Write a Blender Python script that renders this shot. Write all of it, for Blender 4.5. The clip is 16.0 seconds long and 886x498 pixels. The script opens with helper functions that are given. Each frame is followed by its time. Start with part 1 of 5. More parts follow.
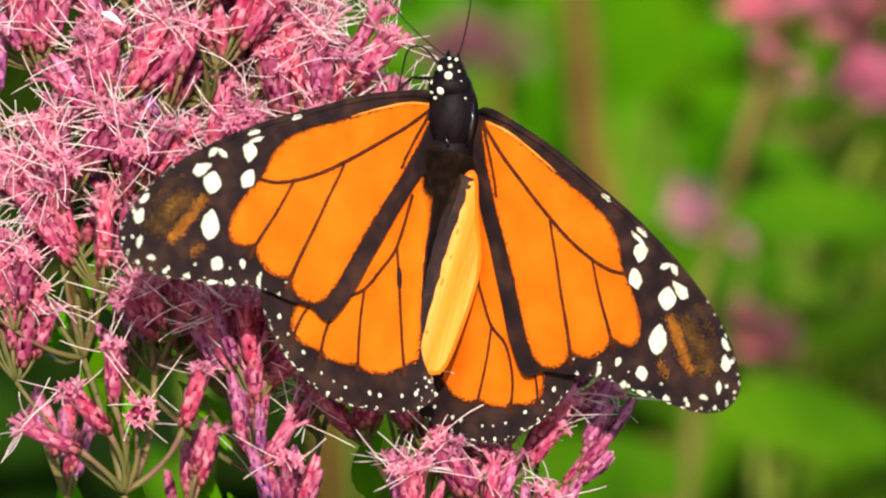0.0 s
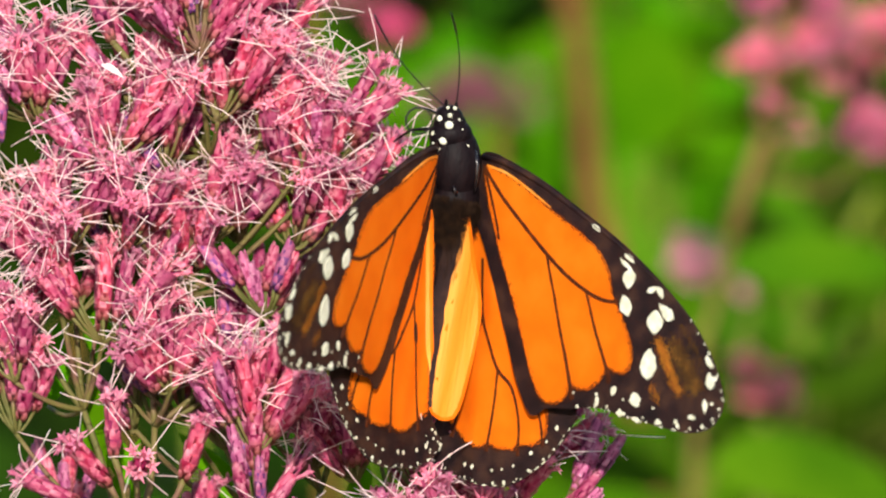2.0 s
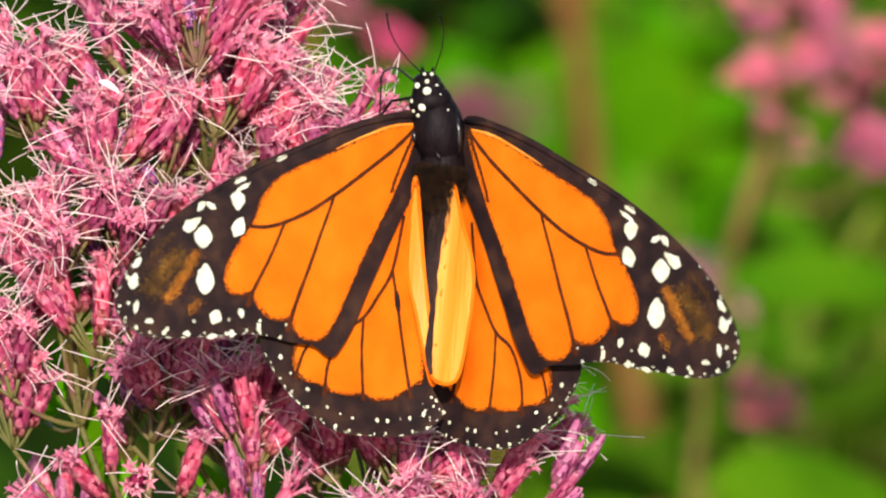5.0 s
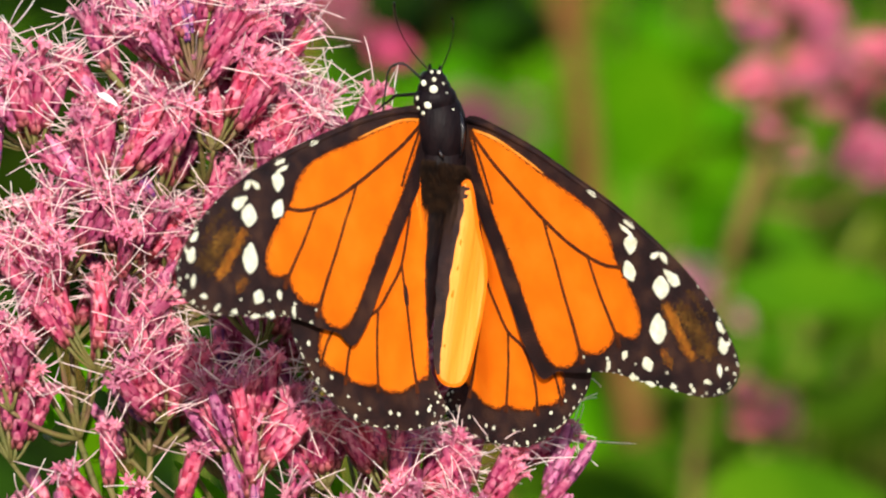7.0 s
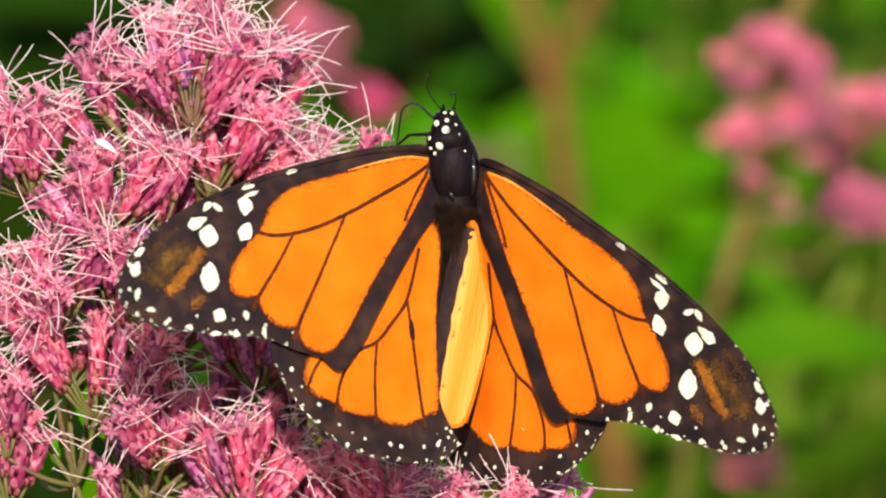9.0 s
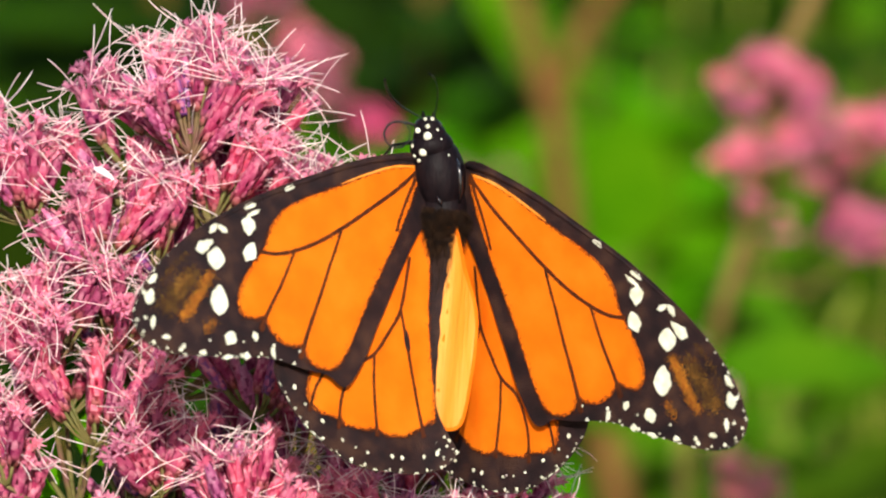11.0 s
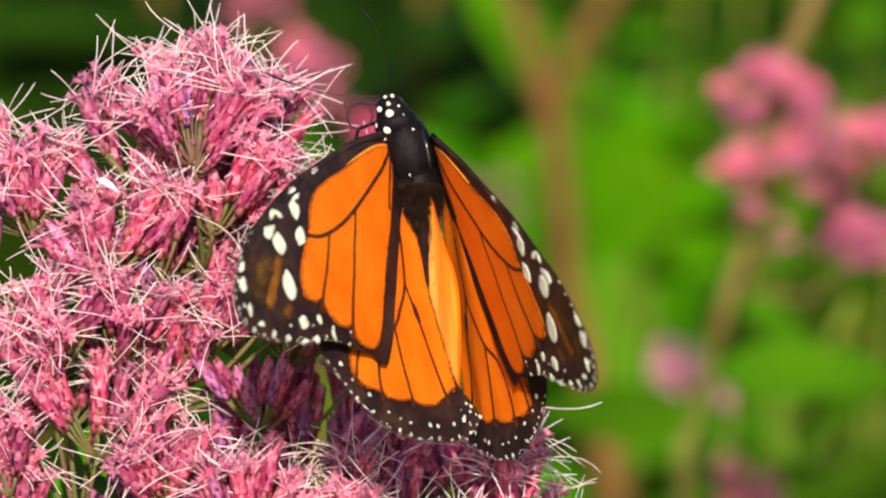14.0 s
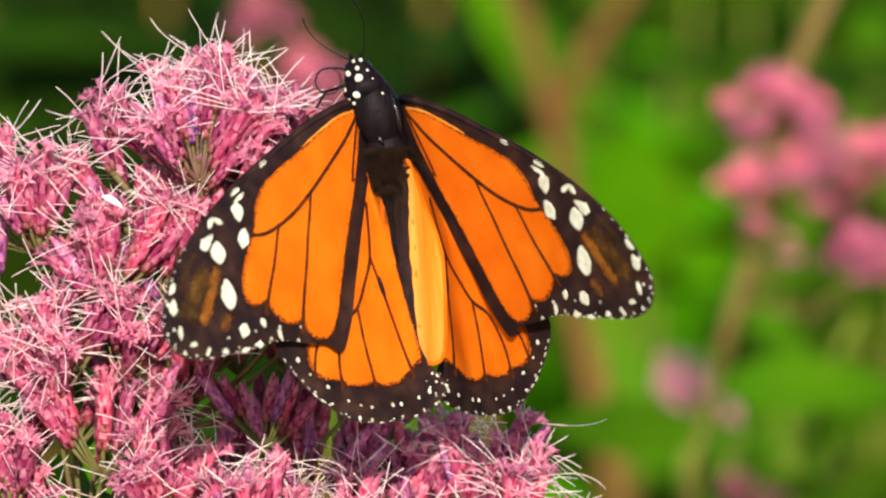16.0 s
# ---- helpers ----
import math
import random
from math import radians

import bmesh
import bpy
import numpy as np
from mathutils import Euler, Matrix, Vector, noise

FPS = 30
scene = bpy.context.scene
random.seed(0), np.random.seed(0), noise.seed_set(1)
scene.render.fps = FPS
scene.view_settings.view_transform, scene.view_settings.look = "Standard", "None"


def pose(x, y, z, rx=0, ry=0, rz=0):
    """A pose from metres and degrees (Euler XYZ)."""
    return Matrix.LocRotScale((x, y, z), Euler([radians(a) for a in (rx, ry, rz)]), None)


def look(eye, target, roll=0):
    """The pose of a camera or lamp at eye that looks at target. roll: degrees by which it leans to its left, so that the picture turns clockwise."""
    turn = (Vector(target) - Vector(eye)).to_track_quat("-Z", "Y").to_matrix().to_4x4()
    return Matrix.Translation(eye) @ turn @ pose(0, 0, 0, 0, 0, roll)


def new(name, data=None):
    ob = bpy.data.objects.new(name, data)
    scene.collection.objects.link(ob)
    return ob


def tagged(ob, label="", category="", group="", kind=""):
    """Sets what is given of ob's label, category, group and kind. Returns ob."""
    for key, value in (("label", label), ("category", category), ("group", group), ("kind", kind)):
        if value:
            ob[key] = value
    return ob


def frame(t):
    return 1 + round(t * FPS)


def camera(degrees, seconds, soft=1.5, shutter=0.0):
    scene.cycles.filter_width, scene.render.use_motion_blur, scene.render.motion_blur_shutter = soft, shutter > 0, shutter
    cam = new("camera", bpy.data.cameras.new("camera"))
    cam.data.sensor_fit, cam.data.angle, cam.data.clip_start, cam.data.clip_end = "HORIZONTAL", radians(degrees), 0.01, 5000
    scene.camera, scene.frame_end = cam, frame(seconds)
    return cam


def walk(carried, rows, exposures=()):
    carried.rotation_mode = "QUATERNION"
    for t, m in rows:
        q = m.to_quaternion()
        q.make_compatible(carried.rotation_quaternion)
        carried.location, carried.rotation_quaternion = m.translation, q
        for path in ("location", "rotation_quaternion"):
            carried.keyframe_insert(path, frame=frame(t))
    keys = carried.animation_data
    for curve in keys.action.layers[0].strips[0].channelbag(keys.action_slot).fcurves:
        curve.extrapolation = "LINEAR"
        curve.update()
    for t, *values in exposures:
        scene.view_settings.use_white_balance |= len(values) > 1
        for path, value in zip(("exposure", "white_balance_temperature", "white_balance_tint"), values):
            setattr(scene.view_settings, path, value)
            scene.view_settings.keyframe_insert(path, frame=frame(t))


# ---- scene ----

# ---------------------------------------------------------------- camera
cam = camera(8.0, 16.0, soft=2.25)
cam.data.dof.use_dof = True
cam.data.dof.focus_distance = 0.800
cam.data.dof.aperture_fstop = 30.0

# seconds, place in metres, turn in degrees
CAMERA_ROWS = [
    (0, -0.0011, -0.7827, 1.4653, 77.339, -0.008, -0.037),
    (0.5, -0.0003, -0.7827, 1.4656, 77.476, 0.008, 0.039),
    (1, 0.0008, -0.7827, 1.4657, 77.642, 0.024, 0.112),
    (1.5, 0.0006, -0.7827, 1.4655, 77.784, 0.017, 0.079),
    (2, -0.0007, -0.7827, 1.4655, 77.796, -0.002, -0.008),
    (2.5, -0.0008, -0.7827, 1.4655, 77.847, -0.006, -0.029),
    (3, 0.0005, -0.7826, 1.4658, 77.894, 0.013, 0.061),
    (3.5, 0.0008, -0.7826, 1.4659, 77.941, 0.016, 0.074),
    (4, -0.0002, -0.7827, 1.4653, 77.958, 0.002, 0.009),
    (6.5, 0.0003, -0.7826, 1.4661, 77.918, 0.006, 0.030),
    (7, 0.0000, -0.7825, 1.4663, 78.000, -0.000, 0.000),
    (7.5, -0.0007, -0.7825, 1.4665, 78.115, -0.015, -0.070),
    (8, -0.0030, -0.7825, 1.4666, 78.210, -0.049, -0.229),
    (8.5, -0.0038, -0.7825, 1.4663, 78.324, -0.061, -0.289),
    (9, -0.0033, -0.7827, 1.4655, 78.479, -0.054, -0.252),
    (11.5, -0.0031, -0.7824, 1.4667, 78.680, -0.053, -0.249),
    (12, -0.0038, -0.7824, 1.4668, 78.715, -0.065, -0.304),
    (12.5, -0.0039, -0.7824, 1.4667, 78.733, -0.066, -0.310),
    (13, -0.0029, -0.7824, 1.4669, 78.718, -0.053, -0.250),
    (13.5, -0.0037, -0.7823, 1.4673, 78.692, -0.061, -0.286),
    (14, -0.0039, -0.7823, 1.4673, 78.697, -0.059, -0.277),
    (14.5, -0.0038, -0.7823, 1.4674, 78.690, -0.058, -0.274),
    (15, -0.0039, -0.7822, 1.4676, 78.721, -0.056, -0.265),
    (15.5, -0.0039, -0.7822, 1.4679, 78.742, -0.048, -0.225),
    (16, -0.0038, -0.7822, 1.4679, 78.807, -0.047, -0.223),
]
walk(cam, [(r[0], pose(*r[1:])) for r in CAMERA_ROWS])

# ---------------------------------------------------------------- light
SUN_ELEVATION, SUN_AZIMUTH = 30.0, 2.0      # azimuth: degrees to the right of the camera's back
world = bpy.data.worlds.new("sky")
scene.world = world
world.use_nodes = True
sky = world.node_tree.nodes.new("ShaderNodeTexSky")
sky.sky_type = "NISHITA"
sky.sun_disc = False
sky.sun_elevation = radians(SUN_ELEVATION)
sky.sun_rotation = radians(180 - SUN_AZIMUTH)
world.node_tree.links.new(sky.outputs[0], world.node_tree.nodes["Background"].inputs[0])
world.node_tree.nodes["Background"].inputs[1].default_value = 0.14

sun_data = bpy.data.lights.new("sun", "SUN")
sun_data.energy, sun_data.angle, sun_data.color = 5.0, radians(0.53), (1.0, 0.93, 0.82)
sun = new("sun", sun_data)
_e, _a = radians(SUN_ELEVATION), radians(SUN_AZIMUTH)
sun.matrix_world = look(Vector((math.sin(_a) * math.cos(_e), -math.cos(_a) * math.cos(_e), math.sin(_e))) * 6, (0, 0, 0))
scene.view_settings.exposure = 0.42


# ---------------------------------------------------------------- materials
def material(name, stops, rough=0.6, scale=300.0, detail=4.0, bump=0.0, bump_scale=900.0, spec=0.3,
             glow_through=0.0, random_value=0.0, coat=0.0, island=False, stretch=(1, 1, 1), foot=None):
    """A noise-mottled surface: stops are colours from the low to the high end of the noise. glow_through: share of light let through. foot: colour at the base."""
    m = bpy.data.materials.new(name)
    m.use_nodes = True
    nt = m.node_tree
    n, l = nt.nodes, nt.links
    b = n["Principled BSDF"]
    tc = n.new("ShaderNodeTexCoord")
    mp = n.new("ShaderNodeMapping")
    mp.inputs["Scale"].default_value = stretch
    l.new(tc.outputs["Object"], mp.inputs[0])
    tex = n.new("ShaderNodeTexNoise")
    tex.inputs["Scale"].default_value, tex.inputs["Detail"].default_value = scale, detail
    l.new(mp.outputs[0], tex.inputs["Vector"])
    ramp = n.new("ShaderNodeValToRGB")
    lo, hi = 0.3, 0.7
    for i, c in enumerate(stops):
        p = lo + (hi - lo) * i / max(1, len(stops) - 1)
        e = ramp.color_ramp.elements[i] if i < 2 else ramp.color_ramp.elements.new(p)
        e.position, e.color = p, (*c, 1)
    l.new(tex.outputs["Fac"], ramp.inputs[0])
    colour = ramp.outputs[0]
    if random_value:
        if island:
            rnd = n.new("ShaderNodeNewGeometry").outputs["Random Per Island"]
        else:
            rnd = n.new("ShaderNodeObjectInfo").outputs["Random"]
        hsv = n.new("ShaderNodeHueSaturation")
        mr = n.new("ShaderNodeMapRange")
        mr.inputs["To Min"].default_value, mr.inputs["To Max"].default_value = 1 - random_value, 1 + random_value
        mh = n.new("ShaderNodeMapRange")
        mh.inputs["To Min"].default_value, mh.inputs["To Max"].default_value = 0.5 - random_value * 0.035, 0.5 + random_value * 0.035
        l.new(rnd, mr.inputs[0])
        l.new(rnd, mh.inputs[0])
        l.new(mr.outputs[0], hsv.inputs["Value"])
        l.new(mh.outputs[0], hsv.inputs["Hue"])
        l.new(colour, hsv.inputs["Color"])
        colour = hsv.outputs[0]
    if foot:
        xyz = n.new("ShaderNodeSeparateXYZ")
        l.new(tc.outputs["Object"], xyz.inputs[0])
        part_way = n.new("ShaderNodeMapRange")
        part_way.inputs["From Min"].default_value, part_way.inputs["From Max"].default_value = 0.0003, 0.0021
        l.new(xyz.outputs["Z"], part_way.inputs[0])
        blend = n.new("ShaderNodeMix")
        blend.data_type = "RGBA"
        blend.inputs[6].default_value = (*foot, 1)
        l.new(part_way.outputs[0], blend.inputs[0])
        l.new(colour, blend.inputs[7])
        colour = blend.outputs[2]
    l.new(colour, b.inputs["Base Color"])
    b.inputs["Roughness"].default_value = rough
    b.inputs["Specular IOR Level"].default_value = spec
    b.inputs["Coat Weight"].default_value = coat
    if bump:
        t2 = n.new("ShaderNodeTexNoise")
        t2.inputs["Scale"].default_value, t2.inputs["Detail"].default_value = bump_scale, 3
        l.new(mp.outputs[0], t2.inputs["Vector"])
        bp = n.new("ShaderNodeBump")
        bp.inputs["Strength"].default_value, bp.inputs["Distance"].default_value = bump, 0.0003
        l.new(t2.outputs["Fac"], bp.inputs["Height"])
        l.new(bp.outputs[0], b.inputs["Normal"])
    if glow_through:
        tr = n.new("ShaderNodeBsdfTranslucent")
        l.new(colour, tr.inputs["Color"])
        mix = n.new("ShaderNodeMixShader")
        mix.inputs[0].default_value = glow_through
        l.new(b.outputs[0], mix.inputs[1])
        l.new(tr.outputs[0], mix.inputs[2])
        l.new(mix.outputs[0], n["Material Output"].inputs["Surface"])
    return m


M_ORANGE = material("orange_scales", [(0.80, 0.142, 0.002), (0.86, 0.170, 0.003), (0.90, 0.206, 0.007)], 0.75, 170, 7, 0.25, 5000, 0.12, 0.25)
M_PALE = material("pale_orange_scales", [(0.79, 0.185, 0.007), (0.85, 0.27, 0.022), (0.90, 0.39, 0.075)], 0.45, 300, 6, 0.4, 2500, 0.35, 0.12, stretch=(1, 0.08, 1))
M_BLACK = material("black_scales", [(0.007, 0.004, 0.005), (0.018, 0.008, 0.008), (0.044, 0.020, 0.013)], 0.6, 330, 9, 0.6, 5000, 0.16)
M_VEIN = material("brown_vein_scales", [(0.030, 0.007, 0.002), (0.085, 0.018, 0.003)], 0.7, 500, 6, 0.3, 5000, 0.15)
M_BROWN = material("brown_scales", [(0.036, 0.016, 0.005), (0.080, 0.034, 0.006), (0.15, 0.064, 0.010)], 0.7, 420, 6, 0.0, 5000, 0.2, random_value=0.6, island=True)
M_AMBER = material("amber_scales", [(0.10, 0.036, 0.005), (0.22, 0.070, 0.006), (0.36, 0.115, 0.010)], 0.7, 420, 6, 0.0, 5000, 0.2, random_value=0.5, island=True)
M_WHITE = material("white_scales", [(0.52, 0.51, 0.36), (0.74, 0.73, 0.60)], 0.8, 900, 4, 0.2, 5000, 0.1)
M_BODY = material("black_chitin", [(0.003, 0.002, 0.003), (0.010, 0.006, 0.007)], 0.5, 1200, 6, 0.35, 2500, 0.06, stretch=(1, 0.3, 1))
M_GLOSS = material("glossy_black", [(0.004, 0.003, 0.004), (0.010, 0.007, 0.008)], 0.2, 1200, 4, 0.1, 2500, 0.5)
M_FUR = material("brown_hair", [(0.006, 0.003, 0.002), (0.030, 0.014, 0.006)], 0.7, 900, 4, 0.0, 2000, 0.1)
M_EYE = material("black_eye", [(0.004, 0.003, 0.004), (0.010, 0.008, 0.008)], 0.3, 3000, 2, 0.2, 9000, 0.25)

M_BRACT = material("pink_bract", [(0.20, 0.005, 0.052), (0.43, 0.030, 0.115), (0.68, 0.15, 0.25)], 0.45, 600, 5, 0.3, 2500, 0.4, 0.35, 0.5, stretch=(1, 1, 0.3), foot=(0.26, 0.07, 0.06))
M_BRACT_TIP = material("pale_bract_tip", [(0.38, 0.025, 0.105), (0.60, 0.115, 0.22), (0.84, 0.40, 0.47)], 0.5, 600, 4, 0.2, 2500, 0.4, 0.35, 0.3, foot=(0.40, 0.12, 0.10))
M_BUD_TIP = material("purple_bract_tip", [(0.34, 0.05, 0.17), (0.50, 0.12, 0.26), (0.70, 0.34, 0.45)], 0.5, 600, 4, 0.2, 2500, 0.4, 0.2, 0.2)
# purple of real buds, darkened further to carry shade among the heads
M_BUD = material("purple_bract", [(0.14, 0.010, 0.062), (0.28, 0.030, 0.115), (0.44, 0.09, 0.20)], 0.45, 700, 5, 0.3, 2500, 0.4, 0.2, 0.4, stretch=(1, 1, 0.3), foot=(0.24, 0.10, 0.07))
M_VIOLET = material("violet_bract", [(0.12, 0.018, 0.15), (0.24, 0.07, 0.28), (0.40, 0.17, 0.42)], 0.45, 700, 5, 0.3, 2500, 0.4, 0.2, 0.3, stretch=(1, 1, 0.3))
M_FLORET = material("pink_floret", [(0.58, 0.085, 0.22), (0.88, 0.40, 0.51)], 0.55, 700, 4, 0.2, 3000, 0.3, 0.4, 0.3)
M_STYLE = material("pale_style", [(0.89, 0.60, 0.62), (0.95, 0.86, 0.82)], 0.5, 200, 3, 0.0, 3000, 0.3, 0.25, 0.08)
M_PEDICEL = material("olive_stalk", [(0.10, 0.11, 0.025), (0.16, 0.13, 0.04), (0.19, 0.075, 0.07)], 0.6, 150, 3, 0.2, 2500, 0.3, 0.15)
M_STEM = material("brown_stem", [(0.17, 0.085, 0.02), (0.26, 0.14, 0.03)], 0.75, 60, 5, 0.4, 800, 0.1)
M_REDSTEM = material("reddish_stem", [(0.105, 0.048, 0.012), (0.17, 0.080, 0.022)], 0.75, 60, 5, 0.4, 800, 0.1)
M_TANSTEM = material("tan_stem", [(0.12, 0.085, 0.02), (0.19, 0.12, 0.04)], 0.75, 60, 5, 0.4, 800, 0.1)
M_GREENSTEM = material("green_stem", [(0.10, 0.14, 0.01), (0.20, 0.23, 0.03)], 0.7, 60, 5, 0.4, 800, 0.1)
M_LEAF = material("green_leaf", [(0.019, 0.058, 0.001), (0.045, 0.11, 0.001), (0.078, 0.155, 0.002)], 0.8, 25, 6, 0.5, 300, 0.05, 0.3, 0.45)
# near-black green: shade of the undergrowth put into the leaf colour
M_SHADE = material("shaded_leaf", [(0.004, 0.012, 0.001), (0.009, 0.024, 0.001), (0.016, 0.038, 0.002)], 0.85, 25, 6, 0.5, 300, 0.04, 0.1, 0.4)
# lit copy of the leaf green: full sun is put into its colour
M_SUNLIT = material("sunlit_leaf", [(0.036, 0.145, 0.001), (0.056, 0.20, 0.001), (0.09, 0.24, 0.002)], 0.9, 25, 6, 0.5, 300, 0.02, 0.3, 0.2)
# leaf green kept dark, so part of the foliage's shade is colour
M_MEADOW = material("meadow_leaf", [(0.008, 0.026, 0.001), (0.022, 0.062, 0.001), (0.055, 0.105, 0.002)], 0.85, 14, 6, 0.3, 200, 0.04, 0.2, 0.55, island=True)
M_FARBLOOM = material("far_bloom", [(0.48, 0.035, 0.115), (0.70, 0.15, 0.25), (0.87, 0.46, 0.52)], 0.7, 3, 3, 0.3, 1500, 0.1, 0.15, 0.4)
M_PALEBLOOM = material("pale_bloom", [(0.60, 0.15, 0.26), (0.78, 0.38, 0.47)], 0.7, 3, 3, 0.3, 1500, 0.1, 0.15, 0.2)
M_MAGENTA = material("magenta_bloom", [(0.64, 0.045, 0.17), (0.84, 0.16, 0.30)], 0.7, 200, 5, 0.3, 1500, 0.1, 0.15, 0.2)
M_MAUVE = material("mauve_bloom", [(0.20, 0.050, 0.085), (0.33, 0.125, 0.15)], 0.7, 200, 5, 0.3, 1500, 0.1, 0.15, 0.2)
M_GRASS = material("grass_blade", [(0.030, 0.070, 0.004), (0.07, 0.13, 0.010), (0.14, 0.15, 0.03)], 0.7, 5, 5, 0.0, 200, 0.1, 0.25, 0.4, island=True)
M_GROUND = material("meadow_soil", [(0.020, 0.030, 0.008), (0.035, 0.070, 0.008), (0.06, 0.06, 0.025)], 0.9, 3, 8, 0.6, 40, 0.1)

# ---------------------------------------------------------------- building helpers
MM = 0.001
VIEW = Matrix.Translation((0, 0, 1.30)) @ pose(0, 0, 0, 78, 0, 0)   # right, up and towards the watcher, at the bloom


def spot(a, b, d=0.8, near=0.0):
    """A place seen a mm to the right of and b mm above the bloom's centre, d metres from the watcher; near: mm closer."""
    k = (d - near * MM) / 0.8
    return VIEW @ Vector((a * MM * k, b * MM * k, 0.8 - d + near * MM))


def mesh_of(bm, name, mat, smooth=True):
    me = bpy.data.meshes.new(name)
    bmesh.ops.recalc_face_normals(bm, faces=bm.faces[:])
    bm.to_mesh(me)
    bm.free()
    me.materials.append(mat)
    if smooth:
        me.polygons.foreach_set("use_smooth", [True] * len(me.polygons))
    return me


def put(name, me, parent, label="", m=None):
    ob = new(name, me)
    ob.parent = parent
    if m is not None:
        ob.matrix_basis = m
    return tagged(ob, label) if label else ob


def part(name, bm, mat, parent, label="", m=None, smooth=True):
    return put(name, mesh_of(bm, name, mat, smooth), parent, label, m)


def thing(name, label, category, group="", kind="", m=None):
    ob = new(name)
    ob.empty_display_size = 0.01
    if m is not None:
        ob.matrix_basis = m
    return tagged(ob, label, category, group, kind)


def tube(bm, pts, radii, sides=5, cap=True):
    """A tapered tube along pts."""
    rings = []
    prev = None
    for i, p in enumerate(pts):
        p = Vector(p)
        d = Vector(pts[min(i + 1, len(pts) - 1)]) - Vector(pts[max(i - 1, 0)])
        d.normalize()
        if prev is None:
            prev = d.orthogonal().normalized()
        side = (prev - d * prev.dot(d)).normalized()
        prev = side
        up = d.cross(side)
        rings.append([bm.verts.new(p + (side * math.cos(2 * math.pi * k / sides) + up * math.sin(2 * math.pi * k / sides)) * radii[i]) for k in range(sides)])
    for a, b in zip(rings, rings[1:]):
        for k in range(sides):
            bm.faces.new((a[k], a[(k + 1) % sides], b[(k + 1) % sides], b[k]))
    if cap:
        bm.faces.new(rings[0][::-1])
        bm.faces.new(rings[-1])


def bent(a, b, sag, steps=6):
    """Points from a to b, bowed by the vector sag."""
    a, b, sag = Vector(a), Vector(b), Vector(sag)
    return [a.lerp(b, i / steps) + sag * 4 * (i / steps) * (1 - i / steps) for i in range(steps + 1)]


def blob(bm, centre, radii, segs=16, rings=10, m=None):
    """A smooth ellipsoid."""
    got = bmesh.ops.create_uvsphere(bm, u_segments=segs, v_segments=rings, radius=1.0)
    mat = Matrix.Translation(centre) @ (m or Matrix()) @ Matrix.Diagonal((*radii, 1))
    bmesh.ops.transform(bm, matrix=mat, verts=got["verts"])
    return got["verts"]


def aim(p, d, spin=0.0):
    """A pose at p whose z axis points along d."""
    return Matrix.Translation(p) @ Vector(d).to_track_quat("Z", "Y").to_matrix().to_4x4() @ pose(0, 0, 0, 0, 0, spin)


def closed_curve(pts, steps=4):
    """A smooth closed line through pts."""
    n, out = len(pts), []
    for i in range(n):
        p0, p1, p2, p3 = (Vector(pts[(i + k) % n]) for k in (-1, 0, 1, 2))
        for s in range(steps):
            t = s / steps
            out.append(0.5 * (2 * p1 + (p2 - p0) * t + (2 * p0 - 5 * p1 + 4 * p2 - p3) * t * t + (3 * p1 - p0 - 3 * p2 + p3) * t ** 3))
    return out


def inside(p, poly):
    c, n = False, len(poly)
    for i in range(n):
        a, b = poly[i], poly[i - 1]
        if (a.y > p.y) != (b.y > p.y) and p.x < (b.x - a.x) * (p.y - a.y) / (b.y - a.y) + a.x:
            c = not c
    return c


def sheet(bm, outline, lift, side, up=0.0, down=0.0, grid=1.2):
    """A thin two-faced plate with that outline on the bowed surface lift(u, v); side -1 mirrors it. mm."""
    from mathutils.geometry import delaunay_2d_cdt
    us, vs = [p.x for p in outline], [p.y for p in outline]
    pts = list(outline)
    u = min(us) + grid / 2
    while u < max(us):
        v = min(vs) + grid / 2
        while v < max(vs):
            q = Vector((u + 0.2 * math.sin(7 * v), v + 0.2 * math.sin(5 * u)))
            if inside(q, outline) and min((q - o).length for o in outline) > grid * 0.35:
                pts.append(q)
            v += grid
        u += grid
    n = len(outline)
    co, _, faces, *_ = delaunay_2d_cdt(pts, [], [list(range(n))], 1, 1e-4)
    tops, lows = [], []
    for c in co:
        x, y, z = lift(c.x, c.y)
        tops.append(bm.verts.new((side * x * MM, y * MM, (z + up) * MM)))
        lows.append(bm.verts.new((side * x * MM, y * MM, (z - down) * MM)))
    count = {}
    for f in faces:
        f = list(f) if side > 0 else list(f)[::-1]
        try:
            bm.faces.new([tops[i] for i in f])
            bm.faces.new([lows[i] for i in f[::-1]])
        except ValueError:
            continue
        for a, b in zip(f, f[1:] + f[:1]):
            count[(a, b)] = count.get((a, b), 0) + 1
    for (a, b) in list(count):
        if (b, a) not in count:
            bm.faces.new([bm.verts.new(v.co) for v in (tops[b], tops[a], lows[a], lows[b])])

# ---------------------------------------------------------------- ground
def ground():
    bm = bmesh.new()
    n, half = 60, 300.0
    def w(i):
        s = 2 * i / n - 1
        return half * s * abs(s) ** 2
    rows = [[bm.verts.new((w(i), w(j) + 3, 0.03 * noise.noise(Vector((w(i), w(j), 0)) * 0.8))) for i in range(n + 1)] for j in range(n + 1)]
    for j in range(n):
        for i in range(n):
            bm.faces.new((rows[j][i], rows[j][i + 1], rows[j + 1][i + 1], rows[j + 1][i]))
    ob = new("ground", mesh_of(bm, "ground", M_GROUND))
    tagged(ob, "dark soil and low grass under a sunny meadow", "ground", kind="structure")


ground()


